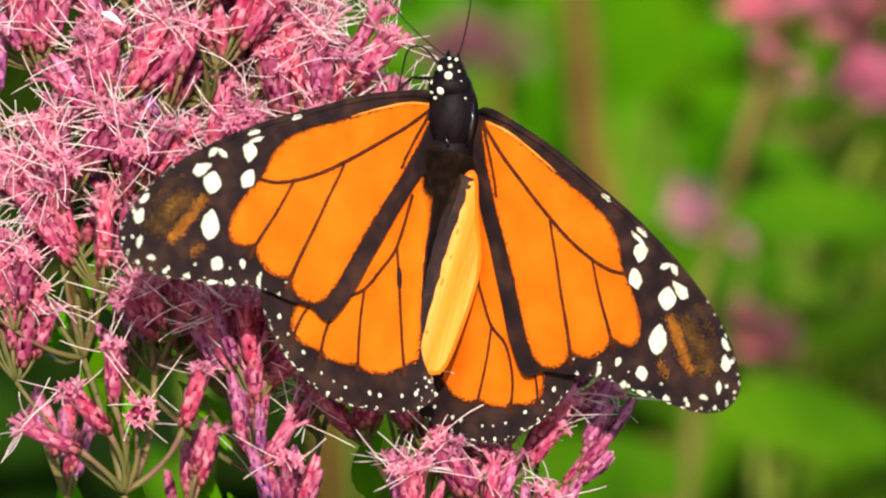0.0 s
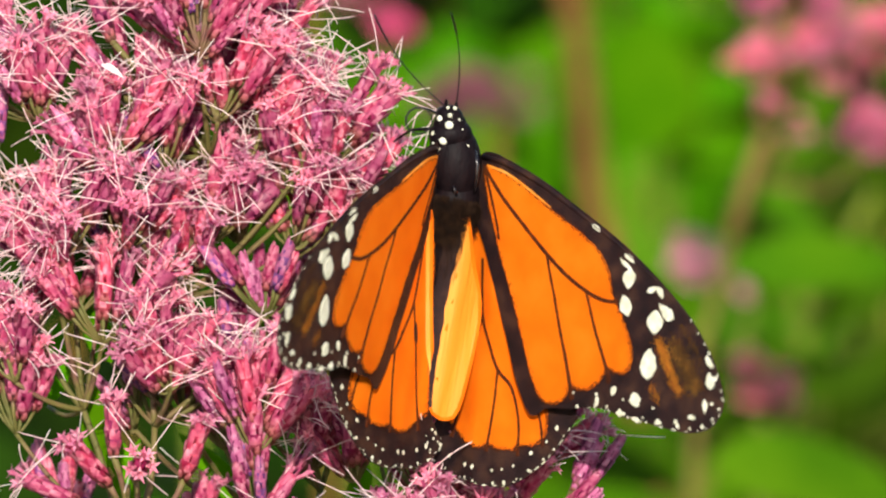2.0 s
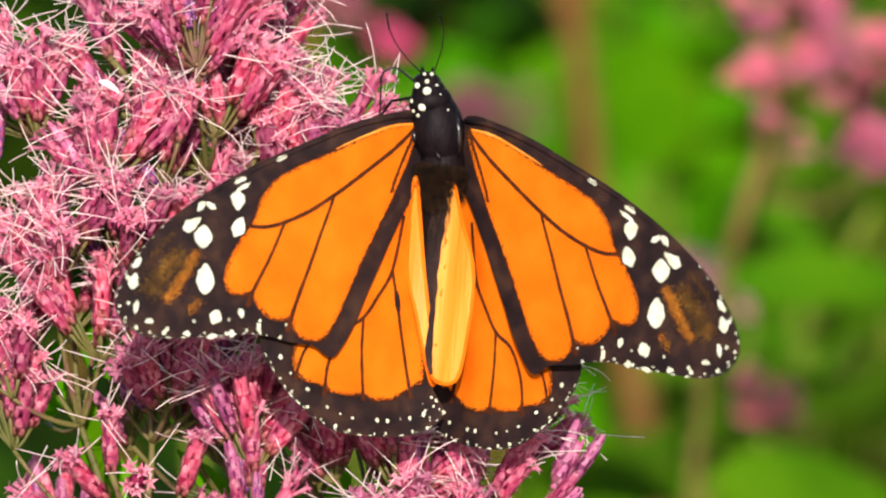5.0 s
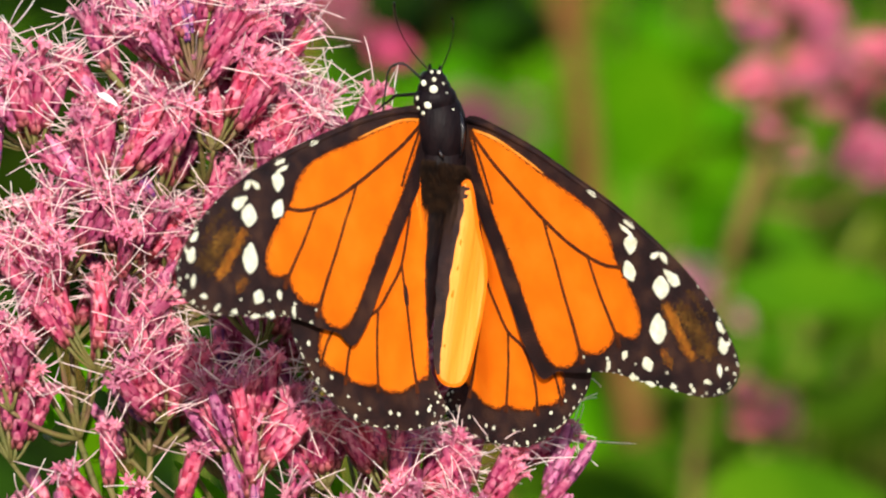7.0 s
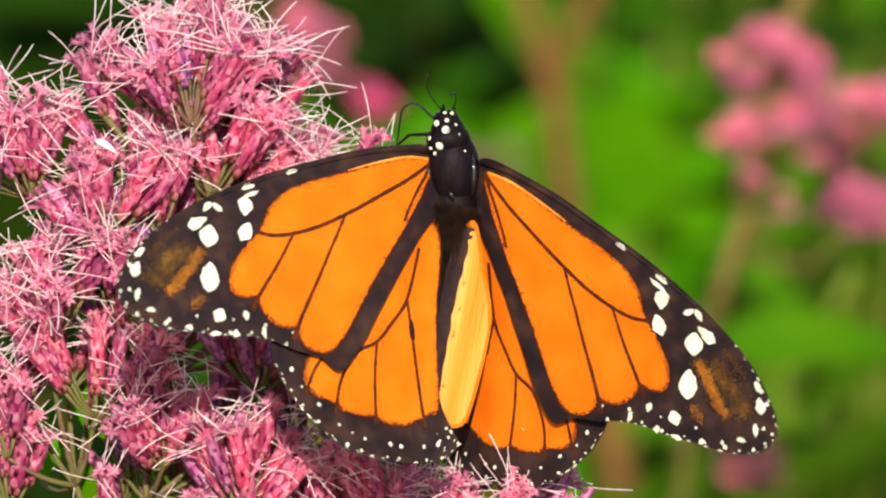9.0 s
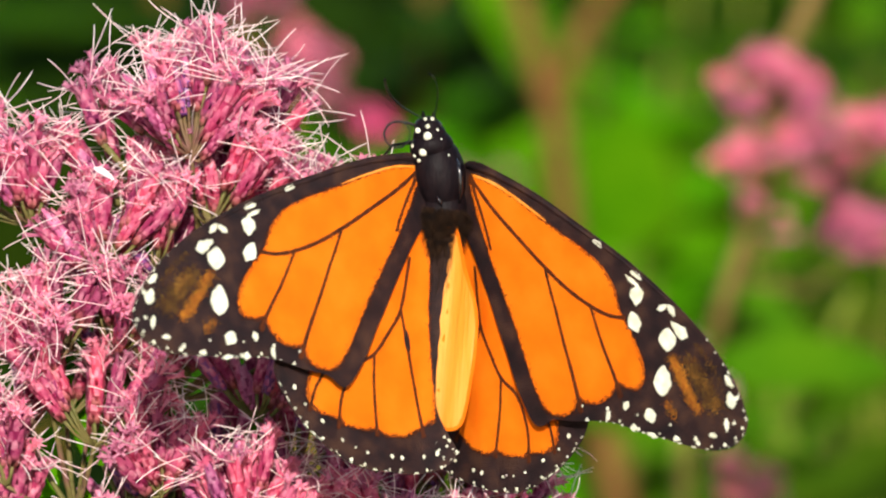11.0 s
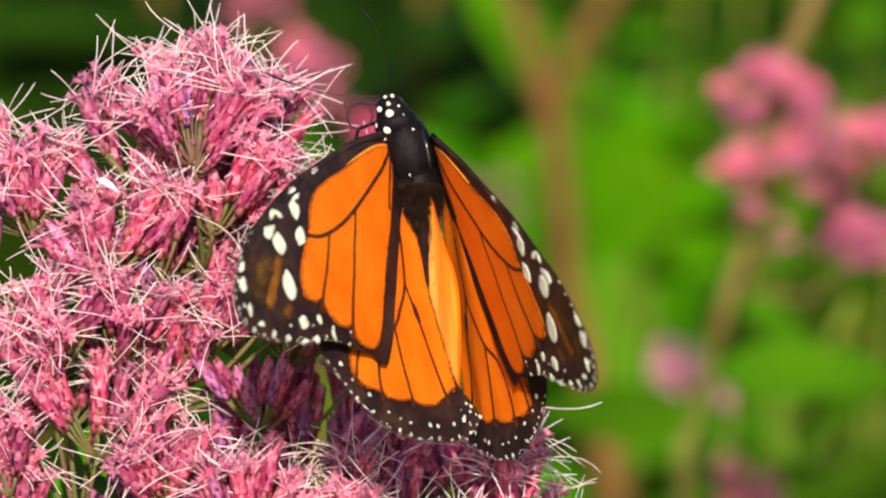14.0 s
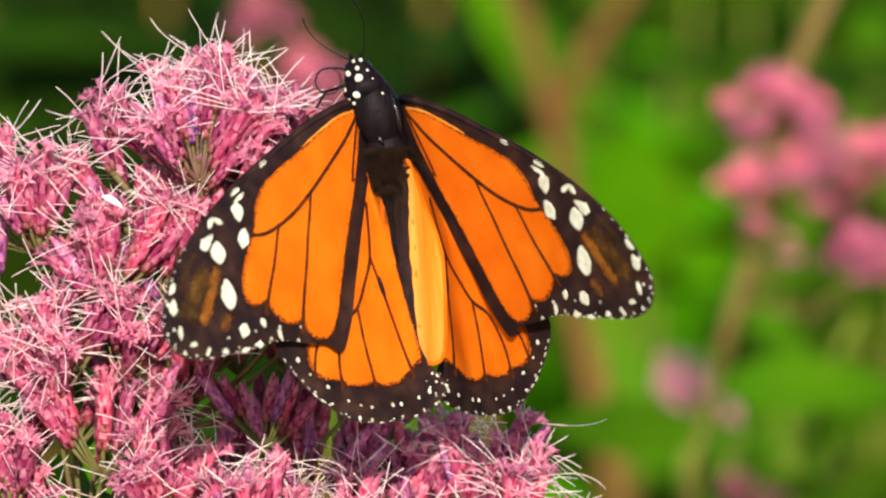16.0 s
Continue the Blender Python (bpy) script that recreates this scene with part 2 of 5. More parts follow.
# ---------------------------------------------------------------- leaves
def leaf(bm, base, along, up, length, width, droop=0.3, fold=0.25, steps=7, wave=0.0):
    """A lance-shaped leaf, folded along its midrib and drooping."""
    along, up = Vector(along).normalized(), Vector(up).normalized()
    side = along.cross(up).normalized()
    up = side.cross(along)
    base = Vector(base)
    rows = []
    for i in range(steps + 1):
        t = i / steps
        half = width / 2 * (math.sin(math.pi * t ** 0.75) ** 0.8 if 0 < t < 1 else 0.02)
        p = base + along * length * t * (1 - 0.25 * droop * t) - up * length * droop * t * t
        r = up * wave * width * math.sin(9 * t)
        rows.append((bm.verts.new(p - side * half + up * half * fold + r), bm.verts.new(p), bm.verts.new(p + side * half + up * half * fold - r)))
    for a, b in zip(rows, rows[1:]):
        bm.faces.new((a[0], a[1], b[1], b[0]))
        bm.faces.new((a[1], a[2], b[2], b[1]))


# ---------------------------------------------------------------- flower heads
def involucre(rng, length, width, closed):
    """A slender cup wrapped in tiers of blunt overlapping bracts, base at the origin, along z."""
    bm = bmesh.new()
    prof = [(0.0, 0.30), (0.12, 0.70), (0.45, 0.92), (0.85, 0.95), (1.0, 0.25 if closed else 0.80)]
    tube(bm, [(0, 0, length * t) for t, _ in prof], [width * 0.40 * r for _, r in prof], 8)
    cup = list(bm.verts)
    tiers = ((-0.01, 0.20, 4), (0.10, 0.26, 4), (0.23, 0.32, 5), (0.38, 0.36, 5), (0.55, 0.40, 5), (0.68, 0.36, 4))
    for tier, (z0, ln, n) in enumerate(tiers):
        for k in range(n):
            a = 2 * math.pi * (k + 0.5 * tier + rng.uniform(-0.18, 0.18)) / n
            out = Vector((math.cos(a), math.sin(a), 0))
            tang = Vector((-math.sin(a), math.cos(a), 0))
            za = length * z0
            zb = za + length * ln * rng.uniform(0.85, 1.15)
            r0 = width * (0.34, 0.42, 0.46, 0.47, 0.46, 0.42)[tier]
            flare = width * rng.uniform(0.03, 0.13) * (0.4 if closed else 1.0)
            lean = -0.16 * width if closed and tier > 3 else 0.0
            hw = width * rng.uniform(0.19, 0.26)
            rows = []
            for t, w, bulge in ((0.0, 0.55, -0.05), (0.40, 1.0, 0.07), (0.75, 0.92, 0.08), (0.93, 0.55, 0.05)):
                r = r0 + flare * t * t + lean * t
                up = Vector((0, 0, za + (zb - za) * t))
                rows.append((bm.verts.new(out * (r - 0.05 * width) + tang * hw * w + up), bm.verts.new(out * (r + bulge * width) + up), bm.verts.new(out * (r - 0.05 * width) - tang * hw * w + up)))
            foot = min(cup, key=lambda q: (q.co - rows[0][1].co).length)
            for q in (rows[0][0], rows[0][2]):
                bm.faces.new((foot, rows[0][1], q) if q is rows[0][0] else (foot, q, rows[0][1]))
            tip = bm.verts.new(out * (r0 + flare + lean - 0.02 * width) + Vector((0, 0, zb)))
            for i, (p, q) in enumerate(zip(rows, rows[1:])):
                for f in ((p[0], p[1], q[1], q[0]), (p[1], p[2], q[2], q[1])):
                    bm.faces.new(f).material_index = 1 if i > 0 else 0
            for f in ((rows[3][0], rows[3][1], tip), (rows[3][1], rows[3][2], tip)):
                bm.faces.new(f).material_index = 1
    return bm


def florets(rng, z0, width):
    """The opened corollas: narrow tubes that end in five pointed lobes."""
    bm = bmesh.new()
    tips = []
    for k in range(6):
        a = 2 * math.pi * k / 5 + rng.uniform(-0.4, 0.4)
        lean = rng.uniform(0.45, 0.85) if k else 0.05
        d = Vector((math.cos(a) * lean, math.sin(a) * lean, 1)).normalized()
        base = Vector((math.cos(a), math.sin(a), 0)) * width * 0.22 + Vector((0, 0, z0 - 0.8 * MM))
        ln = rng.uniform(1.6, 2.7) * MM
        top = base + d * ln
        tube(bm, [base, base + d * ln * 0.6, top], [0.19 * MM, 0.26 * MM, 0.40 * MM], 5, False)
        s = d.orthogonal().normalized()
        u = d.cross(s)
        for j in range(5):
            b = 2 * math.pi * j / 5 + rng.uniform(-0.2, 0.2)
            o, t = s * math.cos(b) + u * math.sin(b), u * math.cos(b) - s * math.sin(b)
            p = top + o * 0.34 * MM
            v = [bm.verts.new(p + t * 0.24 * MM), bm.verts.new(p - t * 0.24 * MM), bm.verts.new(p + o * rng.uniform(0.6, 0.95) * MM + d * rng.uniform(0.0, 0.4) * MM)]
            bm.faces.new(v)
        tips.append((top, d))
    return bm, tips


def styles(rng, tips):
    """Long pale threads, two to a corolla, that spray outwards and bend over."""
    bm = bmesh.new()
    for top, d in tips:
        flat = Vector((d.x, d.y, 0)) + Vector((rng.uniform(-0.3, 0.3), rng.uniform(-0.3, 0.3), 0))
        flat.normalize()
        for k in range(rng.choice((0, 0, 1, 1, 1, 2))):
            turn = rng.uniform(-0.8, 0.8)
            way = Vector((flat.x * math.cos(turn) - flat.y * math.sin(turn), flat.x * math.sin(turn) + flat.y * math.cos(turn), 0))
            polar = radians(rng.uniform(32, 112))
            d0 = way * math.sin(polar) + Vector((0, 0, math.cos(polar)))
            curl = Vector((rng.uniform(-0.5, 0.5), rng.uniform(-0.5, 0.5), rng.uniform(-0.9, 0.5))) * rng.choice((0.4, 0.7, 1.2))
            ln = rng.uniform(4.2, 8.6) * MM
            pts, p, n = [], top - d * 1.0 * MM, 6
            for i in range(n + 1):
                pts.append(p.copy())
                p = p + (d0 + curl * (i / n) ** 1.5).normalized() * ln / n
            tube(bm, pts, [r * MM for r in (0.055, 0.06, 0.062, 0.064, 0.066, 0.066, 0.045)], 4, True)
    return bm


def cup_mesh(bm, name, mat, tip_mat):
    """A cup of bracts: its tips in a paler tissue."""
    bmesh.ops.recalc_face_normals(bm, faces=bm.faces[:])
    me = bpy.data.meshes.new(name)
    bm.to_mesh(me)
    bm.free()
    me.materials.append(mat)
    me.materials.append(tip_mat)
    me.polygons.foreach_set("use_smooth", [True] * len(me.polygons))
    return me


OPEN_HEADS, BUD_HEADS = [], []
for s in range(10):
    rng = random.Random(40 + s)
    ln, wd = rng.uniform(6.4, 8.2) * MM, rng.uniform(1.6, 2.05) * MM
    dusky = s == 9
    inv = cup_mesh(involucre(rng, ln, wd, False), "involucre", M_BUD if dusky else M_BRACT, M_BRACT_TIP)
    fl, tips = florets(rng, ln, wd)
    OPEN_HEADS.append((inv, mesh_of(fl, "floret_tuft", M_FLORET), mesh_of(styles(rng, tips), "style_tuft", M_STYLE), ln))
for s in range(6):
    rng = random.Random(90 + s)
    ln, wd = rng.uniform(5.4, 7.4) * MM, rng.uniform(1.5, 1.9) * MM
    BUD_HEADS.append(cup_mesh(involucre(rng, ln, wd, True), "bud", M_VIOLET if s == 5 else M_BUD if s % 2 else M_BRACT, M_BUD_TIP if s % 2 else M_BRACT_TIP))


def flower_head(plant, inv, rng, base, d, bud, scale):
    m = inv @ aim(base, d, rng.uniform(0, 360)) @ Matrix.Scale(scale, 4)
    if bud:
        put("bud", rng.choice(BUD_HEADS), plant, "closed purplish pink flower bud", m)
        return
    iv, fl, st, _ = rng.choice(OPEN_HEADS)
    head = put("flower_head", iv, plant, "", m)
    put("floret_tuft", fl, head)
    put("style_tuft", st, head, "long pale pink thread-like styles")


def blossom(label, tufts, node, forks, links, lone, seed):
    """A Joe-Pye weed with a domed head: tufts of slender flower heads on forking branches (mm right, up, towards the watcher)."""
    rng = random.Random(seed)
    node = spot(*node[:2], 0.8, node[2])
    foot = Vector((node.x - 0.01, node.y + 0.02, 0))
    plant = thing("joe_pye_weed", label, "flowering plant", m=Matrix.Translation(foot))
    inv = plant.matrix_basis.inverted()
    back = VIEW.to_3x3().inverted()
    bm = bmesh.new()
    tube(bm, [inv @ p for p in bent(foot, node, (0.012, 0.01, 0), 10)], [0.0050 - 0.0020 * i / 10 for i in range(11)], 10)
    part("stem", bm, M_STEM, plant, "thick purplish brown stem")
    forks = [spot(*p[:2], 0.8, p[2]) for p in forks]
    for f, g in links:
        bm = bmesh.new()
        tube(bm, [inv @ p for p in bent(node if g is None else forks[g], forks[f], (0.001, 0, -0.002), 8)], [0.0006 - 0.0002 * i / 8 for i in range(9)], 9)
        part("flower_branch", bm, M_PEDICEL, plant)
    for (a, b, c, n, lean, spread, buds) in tufts:
        j = spot(a, b, 0.8, c)
        axis = VIEW.to_3x3() @ Vector((math.sin(radians(lean)), math.cos(radians(lean)), 0.16)).normalized()
        bm = bmesh.new()
        fork = min(forks, key=lambda f: (f - j).length + (0 if f.z < j.z - 0.004 else 1))
        tube(bm, [inv @ p for p in bent(fork, j, (0.0, 0, -0.07 * (fork - j).length), 8)], [0.00040 - 0.00012 * i / 8 for i in range(9)], 8)
        bundles = max(2, round(n / 4.5))
        s = axis.orthogonal().normalized()
        for k in range(n):
            g = k % bundles
            polar = radians(spread) * math.sqrt((g + 0.4) / bundles)
            az = 2.399963 * g + a
            way = axis * math.cos(polar) + (s * math.cos(az) + axis.cross(s) * math.sin(az)) * math.sin(polar)
            jit = Vector((rng.uniform(-1, 1), rng.uniform(-1, 1), rng.uniform(-1, 1)))
            d = (way + jit * 0.20).normalized()
            v = back @ d
            crown = j + way * (0.6 + 6.4 * ((g * 0.618 + 0.13 * a) % 1.0)) * MM
            base = crown + way * rng.uniform(-1.4, 2.6) * MM + (jit - way * jit.dot(way)) * 1.6 * MM - VIEW.to_3x3() @ Vector((0, 0, 1.5 * MM if v.z > 0 else 0))
            tube(bm, [inv @ p for p in bent(j, base, (0, 0, -0.0006), 3)], [0.00024, 0.00022, 0.00022, 0.0003], 5)
            d = VIEW.to_3x3() @ Vector((v.x, v.y, v.z * (0.45 if b > 0 else 0.5) if v.z > 0 else v.z))
            d = (d.normalized() + Vector((0, 0, 0.34 if b > 0 else 0.25))).normalized()
            flower_head(plant, inv, rng, base, d, rng.random() < buds, rng.uniform(0.92, 1.15))
        part("flower_branch", bm, M_PEDICEL, plant)
    for (a, b, c), way in lone:
        d = (VIEW.to_3x3() @ Vector(way)).normalized()
        top = spot(a, b, 0.8, c)
        base = top - d * 8.5 * MM
        flower_head(plant, inv, rng, base, d, False, 1.12)
        bm = bmesh.new()
        fork = min(forks, key=lambda f: (f - base).length + (0 if f.z < base.z - 0.004 else 1))
        tube(bm, [inv @ p for p in bent(fork, base, (0.001, 0, -0.06 * (fork - base).length), 6)], [0.0006, 0.0005, 0.0005, 0.0004, 0.0004, 0.0004, 0.0005], 6)
        part("flower_branch", bm, M_PEDICEL, plant)
    # small added leaves stand in for the bright foliage behind the gaps
    for k, f in enumerate(forks * 3):
        bm = bmesh.new()
        p = f + Vector((rng.uniform(-9, 2), rng.uniform(4, 12), rng.uniform(-4, 14))) * MM
        leaf(bm, inv @ p, (rng.uniform(-0.8, 0.2), rng.uniform(-0.3, 0.5), 1), (rng.uniform(-0.5, 0.5), -0.9, 0.3), rng.uniform(0.009, 0.015), rng.uniform(0.003, 0.005), 0.25, 0.2, 6)
        part("leaf", bm, M_SUNLIT, plant, "small leaf in the lighter green added among the flowers")
        bm = bmesh.new()
        tube(bm, [inv @ q for q in bent(f, p, (0, 0, -0.001), 4)], [0.0003] * 5, 5)
        part("leaf_stalk", bm, M_PEDICEL, plant)
    for k in range(10):
        bm = bmesh.new()
        p = foot.lerp(node, (0.25 + 0.07 * k))
        leaf(bm, inv @ p + Vector((0.006, 0.005, 0)), (math.cos(2.1 * k), math.sin(2.1 * k), 0.25), (0, 0, 1), 0.17, 0.05, 0.35, 0.2, 8)
        part("leaf", bm, M_LEAF, plant)
    return plant


# junction (mm right, up, near), heads, lean to the right, spread in degrees, share of buds
# bud shares also put the shade of inner and wing-covered tufts into colour
PLANT = blossom(
    "tall pink joe-pye weed in full bloom with a domed flower cluster",
    [(-31.3, 21.3, -4, 32, 4, 66, 0.18), (-33, 23, -17, 18, -8, 55, 0.34), (-26, 19.8, -13, 24, 14, 48, 0.18),
     (-51.4, 12.5, -6, 22, -14, 58, 0.18), (-57.5, 7, -5, 15, -24, 55, 0.18), (-43.1, 7, -3, 19, -4, 60, 0.18),
     (-36, 5.8, -8, 17, 8, 55, 0.18), (-25.3, 8, -16, 17, 14, 55, 0.34), (-49.6, -6.6, -2, 21, -8, 60, 0.18),
     (-41, -3.8, -6, 16, 4, 55, 0.18), (-32.4, -4.2, -11, 16, 8, 55, 0.34), (-15.8, 5.5, -14, 18, 10, 55, 0.34), (-23, -12, -13, 17, 6, 56, 0.9),
     (-54.6, -20.5, -3, 12, -10, 50, 0.18), (-43.5, -15.5, -5, 14, 0, 60, 0.18), (-35, -21.5, -6, 17, 2, 58, 0.18), (-47, -12, -14, 11, -6, 50, 0.34), (-54.5, -27, -7, 11, -6, 40, 0.18), (-52, -14, -12, 13, -8, 52, 0.34), (-38, -8, -13, 13, 2, 52, 0.34), (-29, 12.5, -7, 15, 2, 50, 0.18), (-37.5, 13, -9, 11, -6, 44, 0.18), (-23.5, 11, -12, 13, 14, 50, 0.34),
     (-20, 4, -14, 17, 6, 50, 0.34), (-31, 3, -17, 15, 4, 50, 0.34), (-26, -3, -18, 15, 6, 50, 0.34), (-18.2, 6.8, -12, 17, 14, 48, 0.15), (-15, -2, -17, 16, 12, 50, 0.3), (-19.5, -3.5, -15, 16, 6, 52, 0.3), (-11.5, -7, -19, 12, 14, 48, 0.4)],
    (-30, -74, -22),
    [(-41, -41, -8), (-46, -24, -9), (-34, -10, -16), (-37, -26, -12), (-30, 8, -14)],
    [(0, None), (1, 0), (3, 0), (2, 3), (4, 2)],
    [((-38.7, -30.6, 3), (0.15, 0.25, 1.0)), ((-42.3, -22.0, 0), (0.0, 1.0, 0.35)), ((-47.6, -28.1, 1), (-0.5, 0.6, 0.5)), ((-54.0, -32.5, -2), (-0.9, 0.4, 0.2)), ((-31.0, -25.5, -4), (0.3, 0.9, 0.4)), ((-45.5, 30.5, -6), (-0.35, 0.9, 0.1)), ((-42.5, 27.5, -10), (-0.2, 0.95, 0.1))], 7)
# shares near 0.9 stand in for shade under the wing
LOWER_PLANT = blossom(
    "pink joe-pye weed with open heads and dark purplish buds",
    [(-24.5, -29.0, -2, 16, 2, 54, 0.05), (-11.0, -14.0, -23, 14, 8, 54, 0.92), (-24.0, -38.0, -1, 12, 4, 46, 0.6), (-48.0, -42.0, -24, 12, -6, 44, 1.0),
     (-20.0, -46.0, 1, 12, 0, 50, 0.6), (-33.0, -44.0, -20, 9, -4, 46, 0.9), (-28.0, -29.0, -18, 13, 0, 52, 0.92), (-17.0, -31.0, -11, 13, 2, 52, 0.15),
     (-18.0, -20.0, -16, 14, 2, 55, 0.92), (-21.0, -15.0, -19, 12, 0, 54, 0.92), (-27.0, -20.0, -18, 12, -4, 54, 0.92), (-33.0, -25.5, -15, 14, -2, 52, 0.8), (-39.5, -26.5, -18, 12, -4, 50, 0.8)],
    (-20, -84, -34),
    [(-22, -60, -28), (-22, -40, -24), (-40, -58, -30), (-16, -34, -26)],
    [(0, None), (1, 0), (2, 0), (3, 1)], [], 17)
SWAYING_PLANT = blossom(
    "pink joe-pye weed stirring in the air with pale-tipped buds",
    [(-14.6, -30.0, -8, 15, 4, 52, 0.0), (-6.0, -32.5, -8, 15, 8, 52, 0.05), (2.3, -35.5, -7, 15, 10, 50, 0.0), (7.4, -27.8, -15, 14, 22, 44, 0.1),
     (3.6, -24.5, -21, 16, 12, 46, 0.2), (0.5, -41.0, -2, 11, 8, 48, 0.4), (9.6, -36.5, -5, 8, 48, 24, 1.0), (-9.0, -45.0, -1, 11, 4, 48, 0.5), (5.0, -47.0, -2, 10, 14, 46, 0.6),
     (-3.0, -37.0, -14, 12, 8, 50, 0.3), (-11.5, -22.5, -19, 12, 4, 54, 0.92), (-4.5, -25.5, -20, 12, 6, 54, 0.92), (-4.0, -21.0, -24, 13, 6, 52, 0.55), (2.5, -20.5, -25, 12, 10, 50, 0.5)],
    (2, -84, -34),
    [(0, -60, -28), (-8, -40, -26), (5, -46, -26)],
    [(0, None), (1, 0), (2, 0)], [], 19)


def dry_bract():
    bm = bmesh.new()
    p = spot(-43.8, 19.6, 0.8, 4)
    leaf(bm, inv_place(PLANT, p), VIEW.to_3x3() @ Vector((1, -0.5, 0.1)), VIEW.to_3x3() @ Vector((0.3, 0.6, 0.7)), 0.0034, 0.0012, 0.1, 0.5, 5)
    part("bract", bm, M_STYLE, PLANT, "small pale dry bract")


def inv_place(thing_, p):
    return thing_.matrix_basis.inverted() @ p


dry_bract()


# ---------------------------------------------------------------- plants behind
def cluster_mesh(seed, heads, radius, mat):
    """One rounded tuft of flower heads with short threads, seen far off."""
    rng = random.Random(seed)
    bm = bmesh.new()
    for k in range(heads):
        t = k / heads
        polar, az = radians(80) * math.sqrt(t), 2.4 * k
        d = Vector((math.sin(polar) * math.cos(az), math.sin(polar) * math.sin(az), math.cos(polar)))
        a, b = d * radius * 0.25, d * radius * rng.uniform(0.8, 1.1)
        tube(bm, [a, a.lerp(b, 0.4), a.lerp(b, 0.8), b], [radius * 0.05, radius * 0.15, radius * 0.17, radius * 0.10], 6)
        for _ in range(5):
            w = (d + Vector((rng.uniform(-1, 1), rng.uniform(-1, 1), rng.uniform(-1, 1))) * 0.9).normalized()
            tube(bm, [b * 0.95, b + w * radius * 0.4], [radius * 0.02, radius * 0.01], 3)
    return mesh_of(bm, "flower_tuft", mat)


TUFTS = {"pale": [cluster_mesh(29 + i, 14, 1.0, M_PALEBLOOM) for i in range(2)], "pink": [cluster_mesh(i, 16, 1.0, M_FARBLOOM) for i in range(3)], "mauve": [cluster_mesh(9 + i, 14, 1.0, M_MAUVE) for i in range(2)], "magenta": [cluster_mesh(19 + i, 14, 1.0, M_MAGENTA) for i in range(2)]}


def far_plant(label, d, foot, tufts, stalks, leaves=(), colour="pink", stem_mat=M_STEM, seed=1):
    """A flowering plant behind the bloom: tufts (mm right, mm up, radius mm), stalks (points, radius mm), leaves (place, way, length, width)."""
    rng = random.Random(seed)
    plant = thing("joe_pye_weed", label, "flowering plant", "flowering plants behind the bloom", m=Matrix.Translation(foot))
    inv = plant.matrix_basis.inverted()
    for a, b, r in tufts:
        for s in range(7):
            p = spot(a + rng.uniform(-0.85, 0.85) * r * 0.8 / d, b + rng.uniform(-0.75, 0.65) * r * 0.8 / d, d + rng.uniform(-0.03, 0.03))
            put("flower_tuft", rng.choice(TUFTS[colour]), plant, "", inv @ aim(p, (rng.uniform(-0.3, 0.3), rng.uniform(-0.6, 0), 1), rng.uniform(0, 360)) @ Matrix.Scale(r * rng.uniform(0.32, 0.62) * MM, 4))
    for pts, r in stalks:
        bm = bmesh.new()
        line = [inv @ spot(*p, d) for p in pts]
        tube(bm, line, [r * MM * (1 - 0.4 * i / len(line)) for i in range(len(line))], 8)
        part("stem", bm, stem_mat, plant)
    for (a, b), way, ln, wd in leaves:
        bm = bmesh.new()
        leaf(bm, inv @ spot(a, b, d), way, (0, -0.75, 0.65), ln, wd, 0.25, 0.15, 8, 0.04)
        part("leaf", bm, M_LEAF, plant)
    return plant


